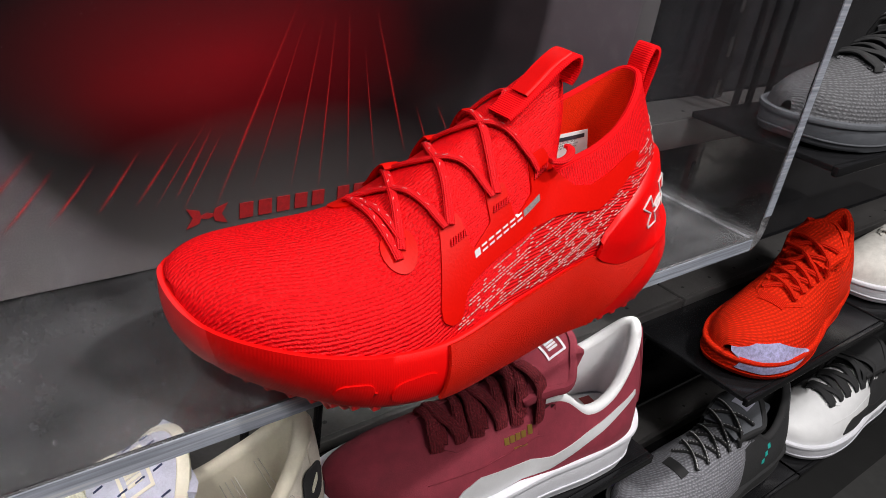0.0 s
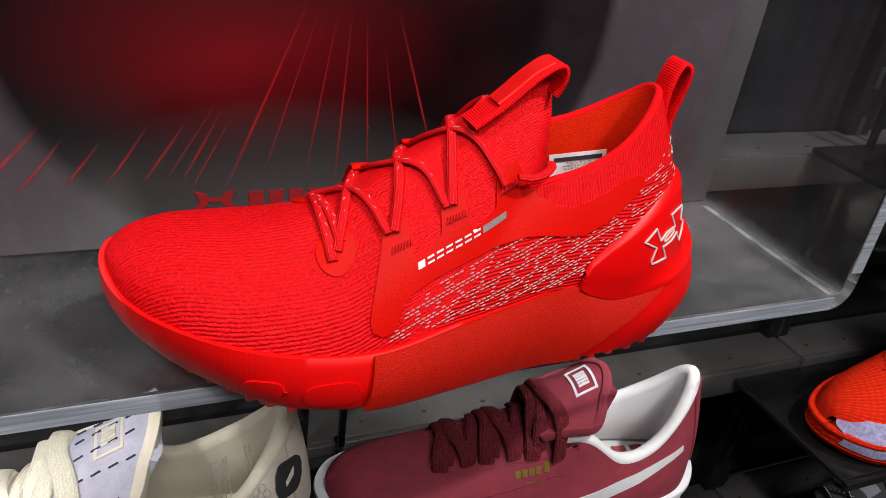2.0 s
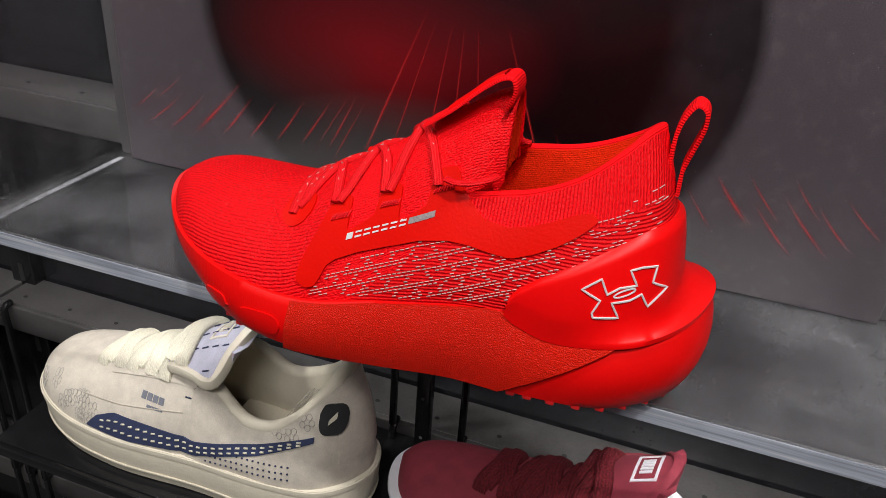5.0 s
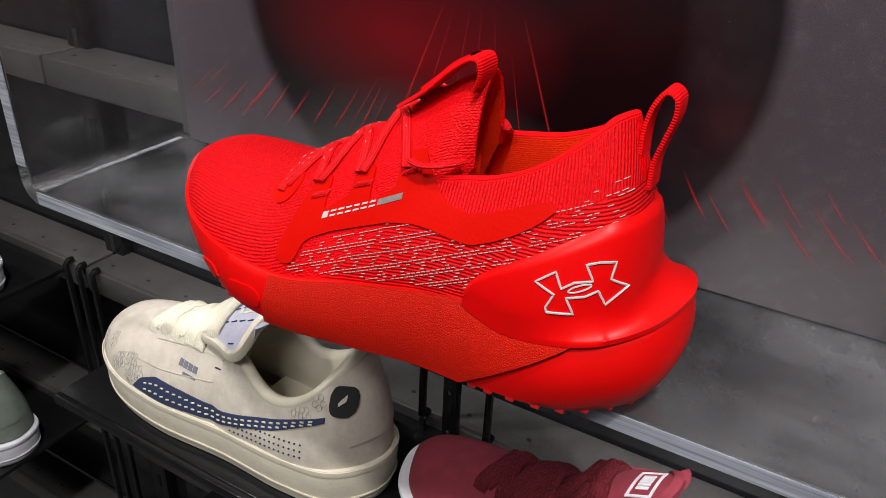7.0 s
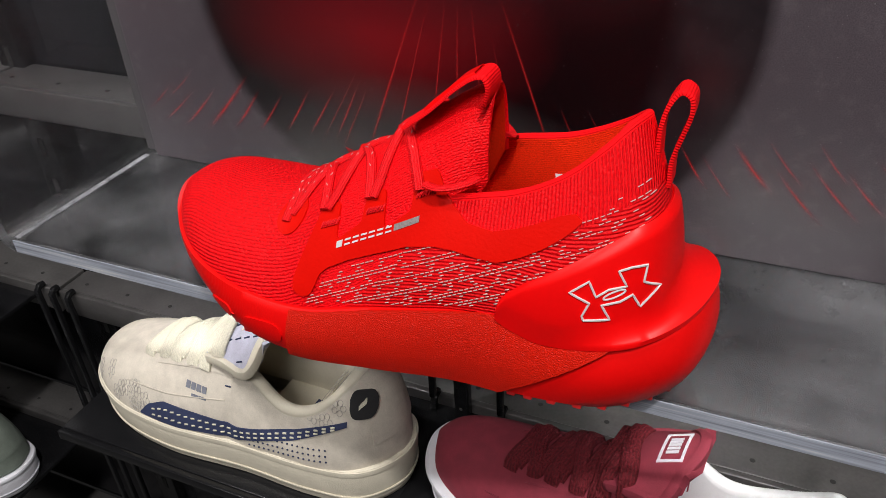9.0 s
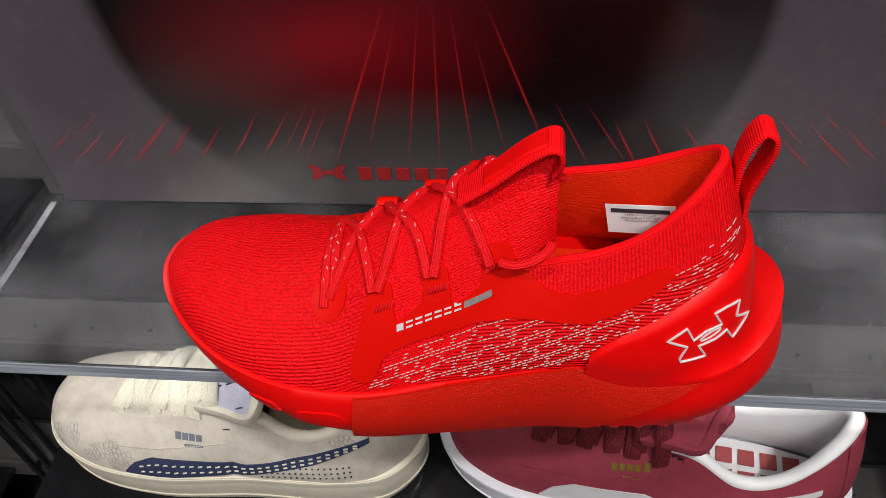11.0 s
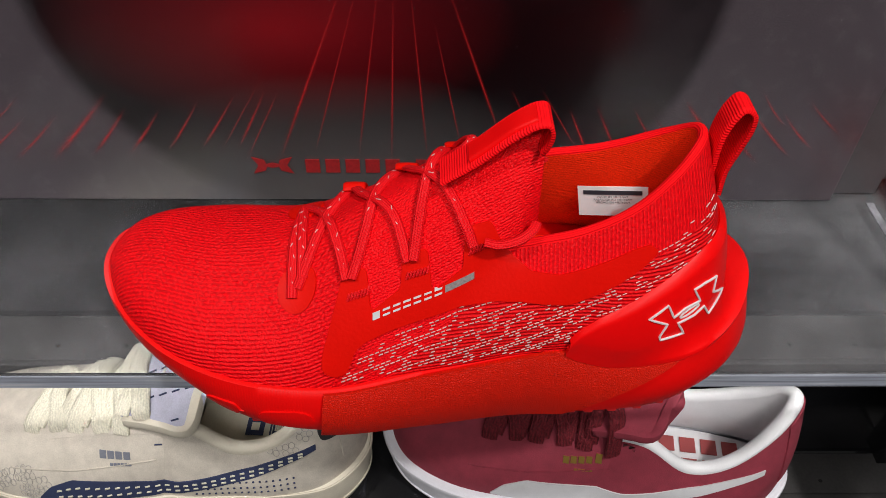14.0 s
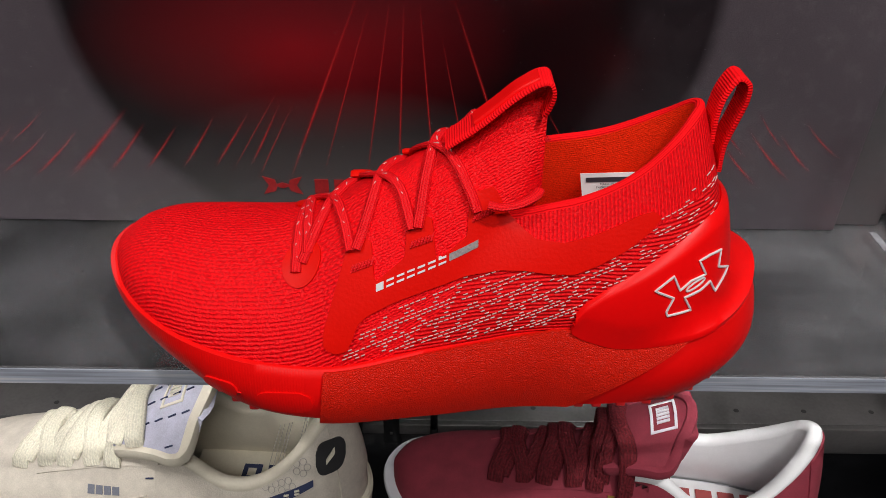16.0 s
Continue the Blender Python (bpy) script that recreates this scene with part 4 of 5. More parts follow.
    for row in range(-50, 62):
        x = .004 + (row % 2) * .0007
        kind = row % 4
        while x < .166:
            z0 = .032 + row * gap + slope * (x - .004)
            along = (x - .004) / cell + .5 * ((row // 4) % 2)
            lit = kind < 2 and rnd.random() < .88 or kind >= 2 and (along % 1.0) < .26
            dim = .06 + .40 * min(1.0, max(0, (x - .10) / .045))
            if lit and lowb(x) + .0006 < z0 < hib(x) - .0010 and rnd.random() > dim:
                a = on(uppers, x, z0, .0005)
                c = on(uppers, x + .0017, z0 + .0017 * slope, .0005)
                if a is not None and c is not None and abs(a[1] - c[1]) < .004:
                    pieces.append(tube([a, c], .00025 if x < .12 else .00021, sides=5))
            x += .0024
    tagged(part("reflective_thread", joined(*pieces), m_thread, t, "silver reflective dashes woven in the side mesh"), kind="stuff")

    # moulded heel clip, wrapping round the heel and flaring out to a lip
    ids = [i for i in range(170) if q[i, 8, 0] > .1005]
    ang = np.arctan2(hi[:, 1] - .024, hi[:, 0] - .100)
    rows = []
    for i in ids:
        x = q[i, 8, 0]
        s = x - .1005
        ztop = float(np.interp(x, [.1005, .1020, .105, .114, .137, .160, .170], [.0500, .0535, .0580, .0650, .0785, .0915, .0945]))
        vtop = float(np.clip((ztop - q[i, 0, 2]) / (q[i, -1, 2] - q[i, 0, 2]), .12, .8))
        w = q[i, :, :] + qn[i] * (.0034 * min(1, s / .0012 + .35))
        foot = w[0]
        k = np.argmin(np.abs(np.angle(np.exp(1j * (ang - math.atan2(foot[1] - .024, foot[0] - .100))))))
        lip = hi[k] + nor[k] * float(np.interp(x, [.15, .168], [.0036, .0014])) + [0, 0, .0004]
        rise = float(np.interp(x, [.1005, .1022, .1060], [.0075, .0020, 0.0]))
        lip = lip + [0, 0, rise]
        line = []
        v0 = float(np.clip((lip[2] + .010 - foot[2]) / (w[-1, 2] - foot[2]), .02, vtop - .08))
        for a in np.linspace(vtop, v0, 14):
            b0 = a * 29
            j = min(int(b0), 28)
            pt = w[j] + (w[j + 1] - w[j]) * (b0 - j)
            edge = min(1.0, (vtop - a) / .04)
            line.append(pt - qn[i] * .0026 * (1 - edge) ** 2)
        a0 = line[-1]
        flare = float(np.clip((x - .128) / .042, 0, 1))
        flare = flare * flare * (3 - 2 * flare)
        c0 = (1 - flare) * (a0 + lip) / 2 + flare * np.array([a0[0] * .75 + lip[0] * .25, a0[1] * .75 + lip[1] * .25, lip[2] + .0018])
        for a in np.linspace(0, 1, 10)[1:]:
            line.append((1 - a) ** 2 * a0 + 2 * a * (1 - a) * c0 + a * a * lip)
        line.append(lip - [0, 0, .0024])
        rows.append(line[::-1])
    clip = np.array(rows)
    part("heel_clip", shell(clip, .0020), m_clip, t, "glossy moulded red heel counter")
    ctree = tree_of(sheet(clip))
    # silver outlined emblem on the clip
    outline = [(.1334, .0661), (.1408, .0717), (.1442, .0652), (.1487, .0685), (.1554, .0698), (.1516, .0762), (.1563, .0776), (.1618, .0779), (.1614, .0710), (.1676, .0678),
               (.1614, .0603), (.1580, .0660), (.1537, .0632), (.1467, .0616), (.1506, .0551), (.1402, .0541), (.1394, .0561), (.1419, .0622)]
    path = []
    for k, (a, c) in enumerate(outline):
        a2, c2 = outline[(k + 1) % len(outline)]
        for w in np.linspace(0, 1, 6, endpoint=False):
            h = on(ctree, a + (a2 - a) * w, c + (c2 - c) * w, .0003)
            if h is not None:
                path.append(h)
    part("emblem_outline", tube(path, .00052, sides=6, closed=True, up=(0, -1, 0)), m_silver, t, "thin silver outlined emblem")
    path = []
    for a in np.linspace(0, 2 * np.pi, 40, endpoint=False):
        h = on(ctree, .1511 + .0040 * math.cos(a), .0663 + .0013 * math.sin(a) + .0040 * math.cos(a) * .42, .0003)
        if h is not None:
            path.append(h)
    part("emblem_outline", tube(path, .0004, sides=6, closed=True, up=(0, -1, 0)), m_silver, t, "thin silver outlined emblem")

    # laces
    runs = [[(-.014, -.001), (-.008, .012), (.000, .030), (.008, .046)], [(-.0115, .002), (-.013, .02), (-.015, .043)], [(-.0165, -.004), (-.0165, .02), (-.0145, .043)],
            [(-.014, .044), (-.004, .030), (.004, .010), (.008, -.004)], [(.010, -.004), (.016, .010), (.022, .030), (.032, .046)], [(.008, .047), (.014, .030), (.028, .012), (.034, -.004)],
            [(.036, -.004), (.040, .012), (.046, .030), (.052, .044)], [(.032, .047), (.036, .030), (.050, .012), (.060, -.004)], [(.052, .046), (.058, .034), (.060, .024), (.052, .020)]]
    for r in runs:
        pth = lace_path(film, r, .0016)
        ob = part("lace", tube(pth, .0024, .0012, sides=10), m_lace, t, "red braided lace with silver flecks")
        fl = []
        for j in range(2, len(pth) - 2, 3):
            d = pth[j + 1] - pth[j - 1]
            sd = np.cross(d, [0, 0, 1]) / np.linalg.norm(d) * .0012 * (-1) ** j
            fl.append(tube([pth[j] + sd + [0, 0, .0010], pth[j] + d * .45 + sd * .3 + [0, 0, .0012]], .00024, .0002, sides=5))
        part("lace_fleck", joined(*fl), m_thread, ob)
    # lace that runs behind the tongue to the far side
    part("lace", tube(spline([(.064, -.0085, .0990), (.070, -.0095, .0985), (.078, -.0075, .0995), (.0835, -.003, .1005), (.0852, .001, .1005)], 26), .0022, .0012, up=(0, 0, 1), sides=10), m_lace, t, "red braided lace with silver flecks")
    part("lace", tube(spline([(.066, .052, .100), (.078, .050, .104), (.088, .040, .103), (.090, .032, .108)], 22), .0027, .0013, sides=10), m_lace, t, "red braided lace with silver flecks")
    # medial eyelet loops of film
    for x in (.0085, .0325, .054):
        a = on(uppers, x, .046, .0016, plan=True)
        s = []
        for dy, dz in ((-.006, .0005), (-.003, .0035), (.003, .0030), (.008, -.003), (.012, -.012)):
            h = on(uppers, x, .046 + dy, .0008, plan=True)
            s.append((x, h[1], h[2] + max(0, dz)))
        part("eyelet_loop", tube(spline(s, 16), .0052, .0007, sides=8), m_patch, t)

    # webbing pull tab along the tongue, with a rubber strip
    tp = [(.047, .0140, .1160), (.060, .0140, .1255), (.0745, .0138, .1385), (.0830, .0135, .1440), (.0865, .0135, .1440), (.0882, .0136, .1400), (.0870, .0140, .1340), (.0850, .0145, .1300)]
    part("tongue_pull_tab", crossed(strap(tp, .0078, .0008)), m_web, t, "ribbed red webbing pull tab on the tongue")
    tp = [(.0580, .0140, .1257), (.066, .0140, .1325), (.0750, .0138, .1405), (.0825, .0135, .1450)]
    part("tab_strip", strap(tp, .0052, .0007), m_clip, t, "smooth red rubber strip on the tab")
    # heel pull loop
    lp = [(.158 + (x - .158) * .86 - .0008, y, z + .0008) for x, y, z in [(.1590, .0240, .1000), (.1580, .0240, .1150), (.1582, .0245, .1270), (.1610, .0250, .1360), (.1655, .0255, .1410), (.1700, .0255, .1390), (.1710, .0255, .1325), (.1680, .0250, .1220), (.1650, .0245, .1120), (.1650, .0240, .1000)]]
    part("heel_loop", crossed(strap(lp, .0062, .0009)), m_web, t, "ribbed red webbing loop at the heel")

    # white care label on the far inner wall
    lab = [(.1090, .0402, .0868), (.1385, .0332, .0922)]
    a, c = np.array(lab[0]), np.array(lab[1])
    dn = np.array([.0028, -.0016, -.0160])
    g = np.array([[a + (c - a) * u + dn * w for w in np.linspace(0, 1, 4)] for u in np.linspace(0, 1, 10)])
    lb = part("care_label", shell(g, .0003), m_white, t, "small white printed care label")
    xdir = (c - a) / np.linalg.norm(c - a)
    ydir = -dn / np.linalg.norm(dn)
    ndir = np.cross(xdir, ydir)
    base = Matrix((list(xdir) + [0], list(ydir) + [0], list(ndir) + [0], [0, 0, 0, 1])).transposed()
    for text, off, size in (("MADE IN VIETNAM", .0058, .0016), ("FABRIQUE AU VIETNAM", .0074, .0016), ("HECHO EN VIETNAM", .0090, .0016)):
        cu = bpy.data.curves.new("label_text", "FONT")
        cu.body, cu.size, cu.align_x = text, size, "CENTER"
        ob = new("label_text", cu)
        mid = (a + c) / 2 + dn / np.linalg.norm(dn) * off + ndir * .0008
        ob.matrix_world = Matrix.Translation(mid) @ base
        cu.materials.append(m_ink)
        ob.parent = lb
    g = np.array([[a + (c - a) * u + dn * w + ndir * .0006 for w in (.12, .26)] for u in (.08, .92)])
    part("label_bar", shell(g, .0001), m_ink, lb, smooth=False)
    return t


def crossed(geo):
    """Turns the weave, so that the ribs run across a strap."""
    v, f, uv = geo
    return v, f, np.asarray(uv)[:, ::-1]


def strap(pts, half, thick):
    """A flat webbing strap whose width runs across the shoe."""
    p = spline(pts, 64)
    d = np.gradient(p, axis=0)
    d /= np.linalg.norm(d, axis=1, keepdims=True)
    n = np.stack([d[:, 2], 0 * d[:, 0], -d[:, 0]], 1)
    n /= np.linalg.norm(n, axis=1, keepdims=True)
    g = np.stack([p + n * a + np.array([0, 1, 0]) * c for a, c in ((-thick, -half), (-thick, -half / 2), (-thick, 0), (-thick, half / 2), (-thick, half), (thick, half), (thick, half / 2), (thick, 0), (thick, -half / 2), (thick, -half), (-thick, -half))], 1)
    return sheet(g)


running_shoe()

# ---------------------------------------------------------------- the other shoes
CSOLE = [(-.136, .008, .006, -.141, .008, .027), (-.122, -.022, .003, -.127, -.024, .027), (-.090, -.041, .001, -.092, -.043, .026), (-.040, -.047, 0, -.040, -.049, .026), (.030, -.040, 0, .030, -.042, .027), (.085, -.038, 0, .086, -.040, .029),
         (.122, -.030, 0, .125, -.032, .031), (.140, -.010, .001, .144, -.011, .032), (.143, .006, .001, .147, .006, .032), (.134, .026, 0, .137, .028, .031), (.100, .036, 0, .100, .038, .029), (.030, .038, 0, .030, .040, .027), (-.040, .046, 0, -.040, .048, .026), (-.095, .043, .001, -.098, .045, .026), (-.126, .030, .003, -.131, .031, .027)]
CREAR = [(-.010, -.039, .028, -.008, -.012, .062), (.030, -.041, .029, .036, -.027, .082), (.060, -.040, .030, .068, -.031, .064), (.095, -.0385, .032, .095, -.028, .070), (.122, -.0305, .033, .118, -.018, .091), (.141, -.009, .034, .131, -.005, .107), (.1445, .006, .034, .133, .004, .110),
         (.1345, .0265, .034, .126, .015, .105), (.105, .036, .032, .102, .026, .084), (.060, .039, .030, .068, .031, .070), (.030, .038, .029, .036, .029, .083), (-.010, .037, .028, -.008, .014, .062)]


def sneaker(label, x, y, z, size, upper, sole, lining, lace, tongue, stripe=None, toe=None, marks="", tall=1.0, yaw=0.0):
    """A laced low sneaker: toe towards -x, its outer side towards -y."""
    t = thing("sneaker", label, "shoe", group="shoes on the lower rows", m=pose(x, y, z, 0, 0, yaw) @ Matrix.Diagonal((size, size, size * (1.1 if marks in ("cream", "maroon") else 1.0), 1)))
    s = [(a, b, c, d, e, f * tall) for a, b, c, d, e, f in CSOLE]
    p, lo, hi, nor = sole_rings(s, 160, 0.0012, 0.012, 7)
    soleg = sheet(p, wrap=True)
    part("sole", soleg, sole, t)
    w_ = .0007 if marks == "cream" else .0016
    part("sole_welt", tube(hi + nor * (w_ * .25) + [0, 0, -.002], w_, .0022, closed=True, sides=6), sole, t)
    yl, ym, zl, zm, xt = half_lines(hi, nor, .0055 if marks == "maroon" else .0014 if marks == "cream" else .0035)
    ridge = smooth_of([(-.139, .030), (-.134, .041), (-.122, .050), (-.10, .057), (-.07, .064), (-.03, .076), (.0, .087), (.03, .096), (.046, .101)])
    yr = smooth_of([(-.14, .006), (0, 0), (.03, 0)])
    ex = smooth_of([(-.14, 2.2), (-.10, 2.1), (-.05, 1.95), (0, 1.85), (.046, 1.9)])
    tuck = smooth_of([(-.15, 0.0), (.012, 0.0), (.046, .014)])
    lift = smooth_of([(-.15, 0.0), (.012, 0.0), (.046, .032)])
    up = dome(xt + .0005, .046, lambda a: yl(a) + tuck(a), lambda a: ym(a) - tuck(a), lambda a: zl(a) + lift(a), lambda a: zm(a) + lift(a), yr, ridge, ex, 70, 41)
    part("vamp", sheet(up), upper, t)
    q, qn = rear_wall(CREAR, 90, 16, .003, .9)
    part("quarter", sheet(q), blackm if marks in ("teal", "panda") else upper, t)
    top, inw = q[:, -1], -qn
    rim = [top + inw * (.0048 * (1 - math.cos(a))) + np.array([0, 0, 1]) * .0048 * math.sin(a) for a in np.linspace(-.25, math.pi, 9)]
    part("collar", sheet(np.stack(rim, 1)), lining, t, "padded collar edge")
    liner = np.stack([top + inw * .0096 + (q[:, 0] - top) * k + inw * .004 * math.sin(k * 3) for k in np.linspace(0, .98, 8)], 1)
    part("lining", sheet(liner), lining, t)
    xs = np.linspace(.03, .130, 30)
    ins = np.stack([np.stack([xs, yl(xs) + .009 + (ym(xs) - yl(xs) - .018) * k, 0 * xs + .034], 1) for k in np.linspace(0, 1, 6)], 1)
    part("insole", sheet(ins), lining, t)
    tree = tree_of(sheet(up), sheet(q))
    # padded tongue with a piped edge
    tg = []
    for k in np.linspace(0, 1, 16):
        cx, cz, w = .002 + (.052 if marks == "cream" else .045) * k, .0920 + .034 * k - .004 * k * k, ((.021 + .010 * k) if marks != "cream" else (.023 + .013 * k)) * math.sqrt(1 - max(0, (k - .72) / .33) ** 2.6)
        droop = .010 + .014 * k
        tg.append([(cx + .006 * k * (1 - a * a), a * w, cz - droop * a * a * (w / .031) ** 2) for a in np.linspace(-1, 1, 15)])
    tg = np.array(tg)
    nt_ = normals_of(tg)
    tg = tg if nt_[5, 7, 2] > 0 else tg[:, ::-1]
    tong = part("tongue", shell(tg, .0075), tongue, t)
    brim = np.vstack([tg[1:, 0], tg[-1, 1:-1], tg[1:, -1][::-1]]) - [0, 0, .0035]
    part("tongue_piping", tube(spline(brim[::2], 60), .0038, .0038, sides=8), tongue if marks == "maroon" else lining, tong)
    both = tree_of(sheet(up), sheet(q), sheet(tg))
    if marks in ("cream", "maroon"):
        for x0, x1, y0, y1 in ((.030, .0445, -.012, -.0105), (.030, .0445, .0105, .012), (.030, .0315, -.012, .012), (.043, .0445, -.012, .012)):
            g = drape(both, np.linspace(x0, x1, 4), np.full(4, y0), np.full(4, y1), 6, .0006, plan=True)
            part("badge_frame", shell(g, .001), sole, tong)
        for k in range(5):
            g = drape(both, np.linspace(.0335, .0405, 4), np.full(4, -.0065 + k * .0027), np.full(4, -.0047 + k * .0027), 3, .0006, plan=True)
            part("badge_bar", shell(g, .001), sole, tong)
    # laces: flat bands across the tongue, each tucked in at both ends
    for k in range(6 if marks not in ("teal", "coral") else 0):
        xa = -.060 + k * .0155
        w = .0165 + k * .0014
        lean = .004 * (-1) ** k
        pts = [(xa - lean * .4, -w - .002), (xa, -w * .6), (xa + lean, 0), (xa + lean * 1.2, w * .6), (xa + lean, w + .002)]
        pl = lace_path(both, pts, .0034)
        pl[0] -= [0, 0, .0035]
        pl[-1] -= [0, 0, .0035]
        part("lace", tube(pl, .0056, .0019, sides=10), lace, t)
        if k < 5:
            pts = [(xa + .002, -w - .001), (xa + .007, -w * .3), (xa + .011, w * .4), (xa + .0135, w + .001)]
            part("lace", tube(lace_path(both, pts, .0020), .0050, .0016, sides=10), lace, t)
    if marks in ("teal", "coral"):
        # thin round cords, crossing, with pale flecks on the dark ones
        for k in range(5):
            xa, w = -.054 + k * .0155, .0165 + k * .0016
            for sd in (-1, 1):
                pl = lace_path(both, [(xa, -w * sd), (xa + .006, -w * .5 * sd), (xa + .013, w * .3 * sd), (xa + .019, w * sd)], .0030 + .0008 * sd)
                cord = part("lace", tube(pl, .0019 if marks == "teal" else .0026, sides=8), lace, t)
                if marks == "teal":
                    fl = [tube([pl[j] + [0, -.0004, .0018], pl[j + 1] + [0, .0004, .0018]], .0006, .0004, sides=5) for j in range(1, len(pl) - 2, 2)]
                    part("lace_fleck", joined(*fl), whiteleather, cord)
        if marks == "teal":
            g = drape(both, np.linspace(.030, .043, 5), np.full(5, -.010), np.full(5, .010), 5, .0007, plan=True)
            part("tongue_label", shell(g, .001), lilac, tong, "pale lilac tongue label")
        # pull tab and stay round the lace opening
        g = drape(both, np.linspace(-.074, -.062, 10), -.013 + 0 * np.arange(10), .013 + 0 * np.arange(10), 9, .0014, plan=True)
        part("eyestay_front", shell(g, .0012), blackm if marks == "teal" else lace, t)
    # curved side stripe
    if stripe is not None:
        xs = np.linspace(-.058, .118, 60)
        loz = np.interp(xs, [-.058, -.045, -.02, .03, .08, .118], [.031, .0305, .030, .034, .050, .067])
        hiz = np.interp(xs, [-.058, -.050, -.035, -.01, .03, .08, .118], [.032, .040, .046, .0455, .044, .057, .0705])
        part("side_stripe", shell(drape(tree, xs, loz, hiz, 8, .0009), .0012), stripe, t, "curved side stripe")
    # eyestay panels, heel tab, sole line
    for sd in (-1, 1):
        xs = np.linspace(-.068, .040, 30)
        inn = np.interp(xs, [-.068, -.03, .04], [.012, .016, .020])
        out = np.interp(xs, [-.068, -.05, .04], [.014, .025, .027])
        g = drape(tree, xs, sd * inn, sd * out, 7, .0010, plan=True)
        part("eyestay", shell(g if sd > 0 else g[:, ::-1], .0012), upper, t)
    mid = len(q) // 2
    hb = q[mid - 7:mid + 8, 4:]
    part("heel_tab", shell(hb + qn[mid - 7:mid + 8, None] * .0012, .0014), upper, t)
    ring = lo + (hi - lo) * .30 + nor * .0016
    part("sole_line", tube(ring, .0006, .0008, closed=True, sides=5), sole, t)
    # stitched eyestay edge
    xs = np.linspace(-.075, .02, 40)
    line = [on(tree, a, float(np.interp(a, [-.075, -.03, .02], [.0475, .052, .060])), .0002) for a in xs]
    part("seam", tube([a for a in line if a is not None], .0005, sides=5), upper, t)
    if toe is not None:
        xs = np.linspace(-.137, -.060, 40)
        lz = np.array([float(zl(a)) for a in xs]) + .0005
        hz = lz + np.interp(xs, [-.137, -.125, -.105, -.085, -.060], [.007, .015, .016, .009, .0005])
        lz = lz - np.interp(xs, [-.137, -.12, -.085, -.060], [.012, .015, .012, .001])
        part("toe_guard", shell(drape(tree_of(sheet(up), soleg), xs, lz, hz, 6, .0012), .0015), toe, t, "translucent toe guard")
    side = tree_of(sheet(up), sheet(q))

    def bars(x0, z0, n, w, h, mat, step=0.0, name="letter_bar"):
        for k in range(n):
            xa = x0 + k * w * 1.25
            g = drape(side, np.linspace(xa, xa + w, 4), np.full(4, z0 + k * step), np.full(4, z0 + h + k * step), 3, .0005)
            part(name, shell(g, .0007), mat, t)

    if marks == "cream":
        bars(-.015, .0600, 4, .0040, .0042, slate), bars(-.009, .0560, 6, .0018, .0016, slate)
        # pale stitches along the stripe and dark stitches on the tongue
        for k in range(26):
            xa = -.045 + k * .0061
            for up_ in (.30, .68):
                za = float(np.interp(xa, [-.058, -.045, -.02, .03, .08, .118], [.031, .0305, .030, .034, .050, .067])) * (1 - up_) + up_ * float(np.interp(xa, [-.058, -.050, -.035, -.01, .03, .08, .118], [.032, .040, .046, .0455, .044, .057, .0705]))
                a, c = on(side, xa, za, .0012), on(side, xa + .0028, za + .0006, .0012)
                part("stitch", tube([a, c], .0006, sides=5), creamlace, t)
        for k in range(4):
            for j in range(6):
                xa, ya = .020 + k * .0085, -.030 + j * .012
                a, c = on(both, xa, ya, .0004, plan=True), on(both, xa + .0045, ya + .0004, .0004, plan=True)
                if a is not None and c is not None and abs(a[2] - c[2]) < .006:
                    part("stitch", tube([a, c], .0005, sides=5), navy, tong)
        xs = np.linspace(.1195, .1340, 16)
        s = np.sqrt(np.clip(1 - ((xs - .12675) / .0075) ** 4, 0, 1)) * .0095
        bd = part("heel_badge", shell(drape(side, xs, .082 - s, .082 + s, 8, .0026), .0012), blackm, t, "dark navy heel badge")
        xs = np.linspace(.1245, .1285, 6)
        part("badge_mark", shell(drape(side, xs, np.interp(xs, [.1245, .1285], [.079, .083]), np.interp(xs, [.1245, .1285], [.0815, .087]), 3, .0036), .0008), creamlace, bd)
        for k in range(4):
            for j in range(2):
                g = np.array([[(.062 + k * .016 + a, -.016 + j * .018 + c, .0352) for c in (0, .013)] for a in (0, .012)])
                pr = part("insole_print", shell(g, .0004), navy, t, "dark block print on the insole")
                g = g * np.array([1, 1, 1]) + np.array([0, 0, .0004])
                c0 = g.mean((0, 1))
                part("print_mark", shell(c0 + (g - c0) * .45, .0003), creamlin, pr)
        # flowers stitched into the suede
        rf = random.Random(5)
        for k in range(17):
            fx, fz = (rf.uniform(-.118, -.050), rf.uniform(.033, .046)) if k < 12 else (rf.uniform(.088, .112), rf.uniform(.066, .080))
            petals = []
            for j in range(5):
                ca, cr_ = j * 1.2566, .0034
                ring = [on(side, fx + cr_ * math.cos(ca) + .0019 * math.cos(a), fz + cr_ * math.sin(ca) + .0019 * math.sin(a), .0002) for a in np.linspace(0, 6.283, 12, endpoint=False)]
                if all(a is not None for a in ring):
                    petals.append(tube(ring, .00022, sides=4, closed=True, up=(0, -1, 0)))
            if petals:
                part("stitched_flower", joined(*petals), flowerthread, t, "thin grey flower stitching")
        for k in range(16):
            for j in range(3):
                xa, za = .040 + k * .0042, .0335 + j * .0045 + k * .0004
                a = on(side, xa, za, .0003)
                part("perforation", tube([a, a + [.0010, 0, .0002]], .0006, sides=5), navy, t)
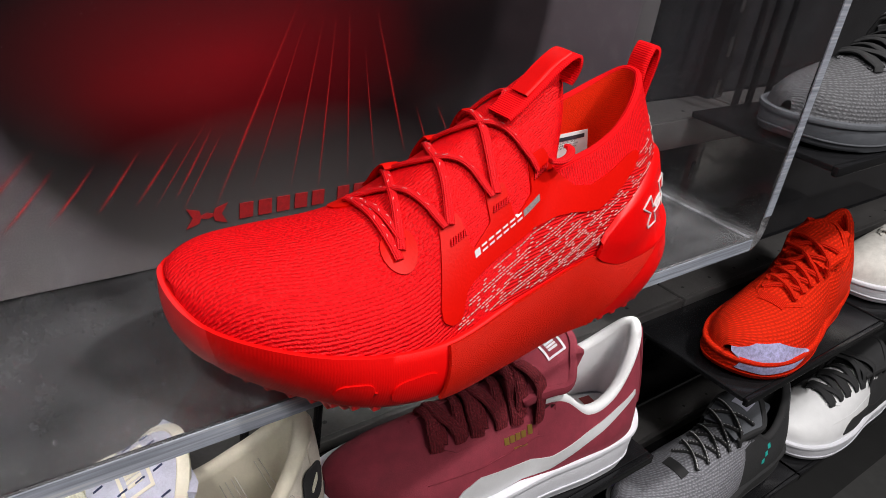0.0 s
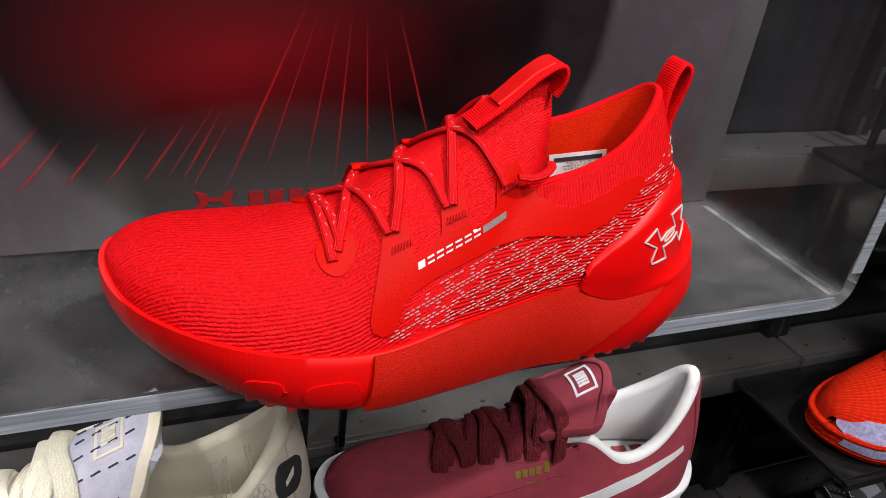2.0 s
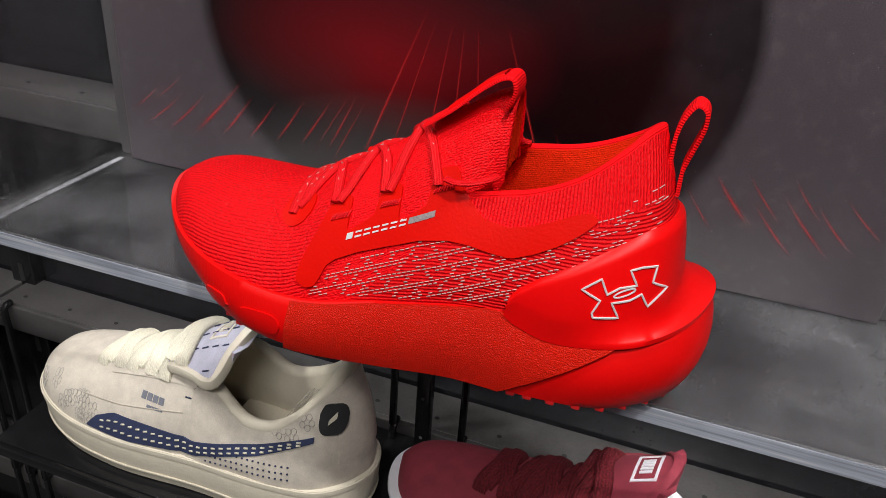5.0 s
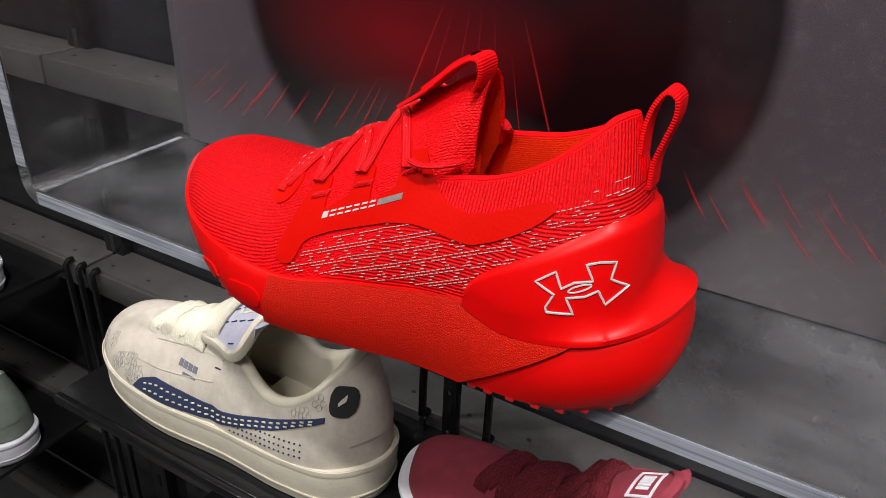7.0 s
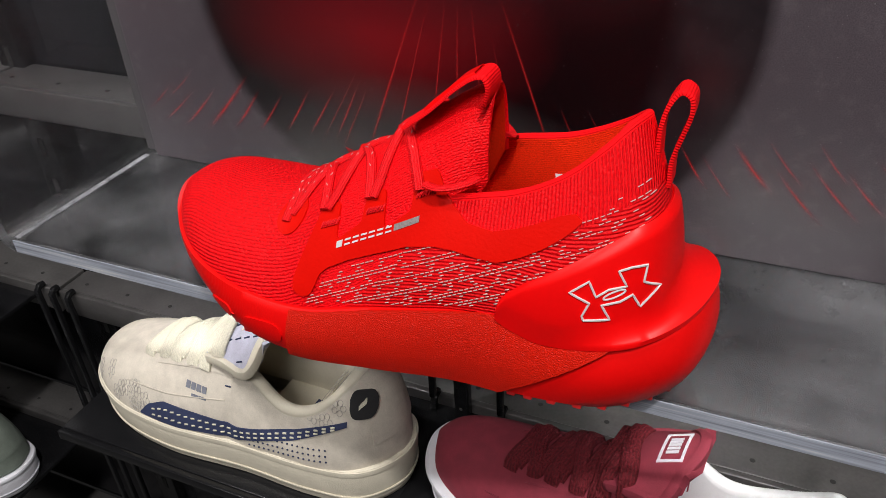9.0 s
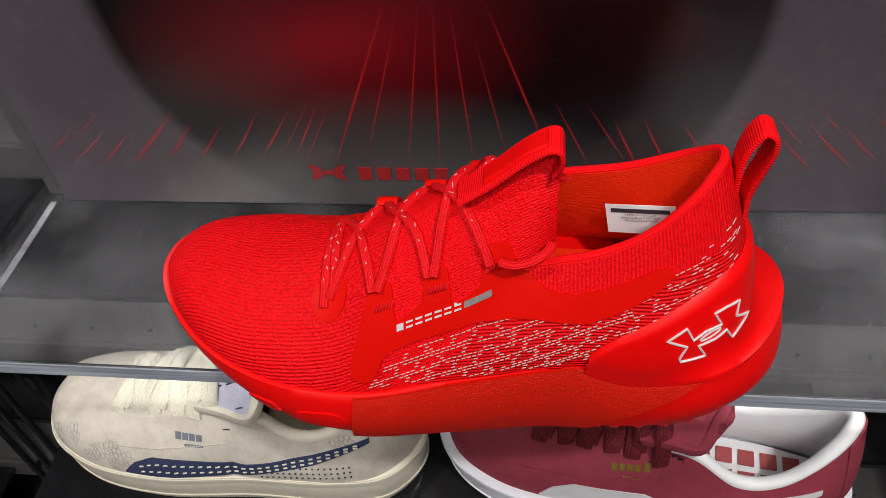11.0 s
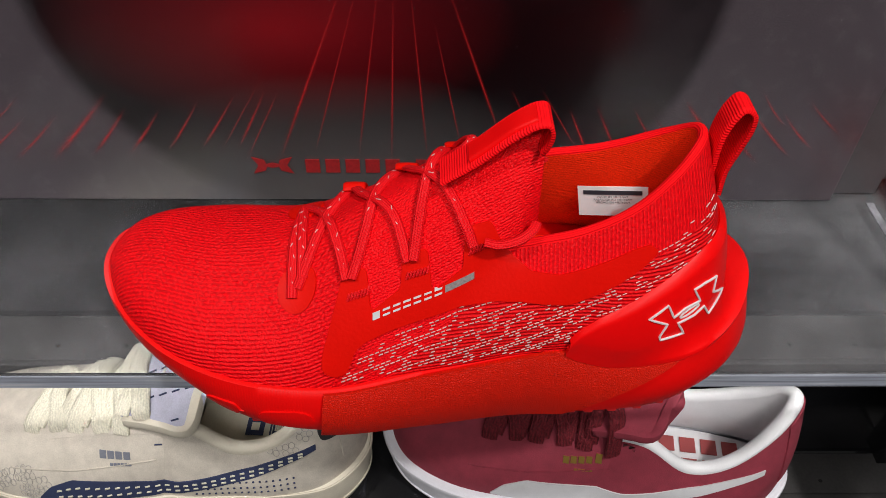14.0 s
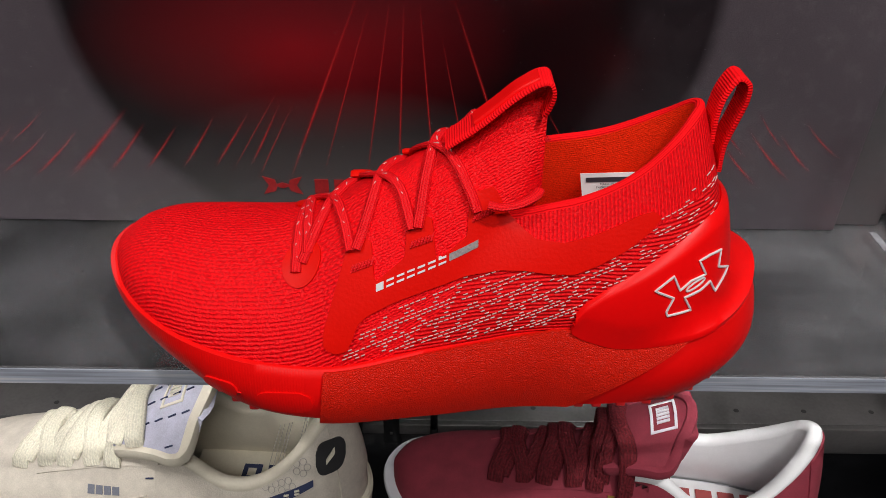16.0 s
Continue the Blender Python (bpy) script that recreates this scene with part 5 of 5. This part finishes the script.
    if marks == "maroon":
        bars(-.012, .0605, 4, .0040, .0042, m_gold, .0006), bars(.009, .0630, 1, .0042, .0060, m_gold)
        bars(-.004, .0565, 5, .0020, .0012, m_gold)
        for k in range(5):
            for j in range(2):
                g = np.array([[(.045 + k * .015 + a, -.012 + j * .017 + c, .0352) for c in (0, .012)] for a in (0, .011)])
                part("insole_print", shell(g, .0004), m_insole, t, "dull red block print on the insole")
        g = np.array([[(.060 + a, -.034 + c * .3, .046 + c) for c in (0, .014)] for a in (0, .016)])
        tag = part("price_tag", shell(g, .0003), m_white, t, "small white price sticker")
        for k in range(9):
            g = np.array([[(.0625 + k * .0013 + a, -.0345 + c * .3, .048 + c) for c in (0, .0055)] for a in (0, .0006)])
            part("code_bar", shell(g, .0002), m_ink, tag, smooth=False)
    if marks == "teal":
        bars(.050, .045, 3, .006, .005, teal, .006, "teal_mark")
    return t


def cloth(name, c, rough=.85, size=90):
    return grainy(name, c, rough, .18, size, .4, .0005)


m_gold = material("gold_foil", (.65, .42, .10), .3, .8)
m_insole = material("red_block_print", (.30, .05, .05), .7)
cream = cloth("cream_suede", (.56, .51, .44))
creamlin = grainy("cream_leather_lining", (.66, .61, .50), .6, .08, 60, .15, .0004)
creamsole = grainy("cream_rubber", (.66, .61, .50), .55, .08, 80, .5, .0006)
lilac = cloth("pale_lilac_tongue", (.44, .44, .54))
flowerthread = cloth("pale_grey_thread", (.36, .34, .31))
slate = cloth("slate_print", (.17, .18, .22))
navy = cloth("navy_print", (.025, .035, .09))
creamlace = knit("cream_flat_lace", (.80, .76, .62), .0016, 0.2, .8, deep=.0006)
maroon = cloth("maroon_suede", (.22, .022, .040))
maroonlace = knit("maroon_fat_lace", (.16, .012, .020), .0022, 0.2, .5)
whitesole = grainy("white_rubber", (.72, .72, .78), .5, .06, 80, .4, .0006)
whiteleather = grainy("white_leather", (.74, .74, .76), .5, .05, 80, .2, .0003)
silverl = grainy("silver_leather", (.55, .55, .57), .4, .06, 80, .2, .0003)
coral = knit("orange_red_mesh", (.90, .026, .004), .0042, .2, .6, 1.2, curly=.4, gloss=.1)
corallace = knit("orange_red_cord", (.92, .022, .004), .0016, .2, .6, curly=.3, gloss=.1)
greyknit = knit("grey_fleck_knit", (.32, .32, .36), .0034, .2, .45, 1.2, curly=.6)
greymarl = knit("grey_marl_knit", (.17, .17, .185), .0032, .2, .45, 1.3, curly=.6)
icy = grainy("icy_speckled_rubber", (.36, .34, .55), .3, .5, 300, .2, .0003)
greymesh = cloth("grey_mesh", (.16, .16, .175))
darkgrey = cloth("charcoal_mesh", (.09, .095, .11))
blackm = cloth("black_mesh", (.02, .02, .022))
blue = grainy("violet_blue_rubber", (.08, .05, .45), .4, .1, 100, .2, .0003)
teal = grainy("teal_print", (.02, .42, .38), .4, .1, 100, .2, .0003)
olive = cloth("grey_green_suede", (.17, .20, .17))
offwhite = cloth("off_white_mesh", (.58, .56, .53))

ROW1, ROW2 = -.210, -.437
SHOES = [
    ("cream suede low sneaker with navy side stripe and cream laces", -.153, .071, ROW1, 1.05, cream, creamsole, creamlin, creamlace, lilac, navy, None, "cream", 1.1, -3.0),
    ("maroon suede low sneaker with white sole and silver side stripe", .146, .062, ROW1, 0.98, maroon, whitesole, whiteleather, maroonlace, maroon, silverl, None, "maroon", 1.14, -8.0),
    ("bright orange-red mesh sneaker with speckled icy toe guard", .595, .066, ROW1, 1.02, coral, coral, coral, corallace, coral, None, icy, "coral", 1.0, 10.0),
    ("off-white running shoe with pale sole", .90, .062, ROW1, 1.05, offwhite, whitesole, offwhite, offwhite, offwhite, None, None, ""),
    ("grey mesh running shoe with dark laces", .585, .06, .036, 1.05, greymarl, darkgrey, darkgrey, blackm, greymesh, None, None, ""),
    ("charcoal mesh shoe with violet toe and teal mark", .556, .068, ROW2, 1.07, greyknit, blackm, blackm, blackm, darkgrey, None, blue, "teal"),
    ("black and white leather low sneaker", .85, .050, ROW2, 1.05, whiteleather, whitesole, blackm, blackm, blackm, blackm, None, "panda"),
    ("grey-green suede low sneaker with white sole", -.655, .060, ROW2, 1.05, olive, whitesole, whiteleather, whiteleather, olive, None, None, ""),
    ("white low sneaker seen from its heel", -.63, .060, ROW1, 1.02, whiteleather, whitesole, whiteleather, whiteleather, whiteleather, None, None, ""),
    ("dark navy sneaker with white rim", -.14, .062, ROW2, 1.0, navy, whitesole, navy, navy, navy, None, None, ""),
    ("black sneaker with white sole", .17, .075, ROW2, 1.05, blackm, whitesole, blackm, blackm, blackm, None, None, ""),
]
for row in SHOES:
    sneaker(*row)


def shoe_shelf(x, z, w=.30):
    t = thing("shoe_shelf", "small black textured shelf plate under a shoe", "shelf", x, 0, z, "shoe shelves")
    part("plate", box(-w / 2, w / 2, .012, .149, -.006, -.0003, .001), m_blackmetal, t)
    part("plate_lip", box(-w / 2, w / 2, .006, .0118, -.009, -.0003, .001), m_blackmetal, t)


for _, x, _, z, *_ in SHOES:
    shoe_shelf(x, z)
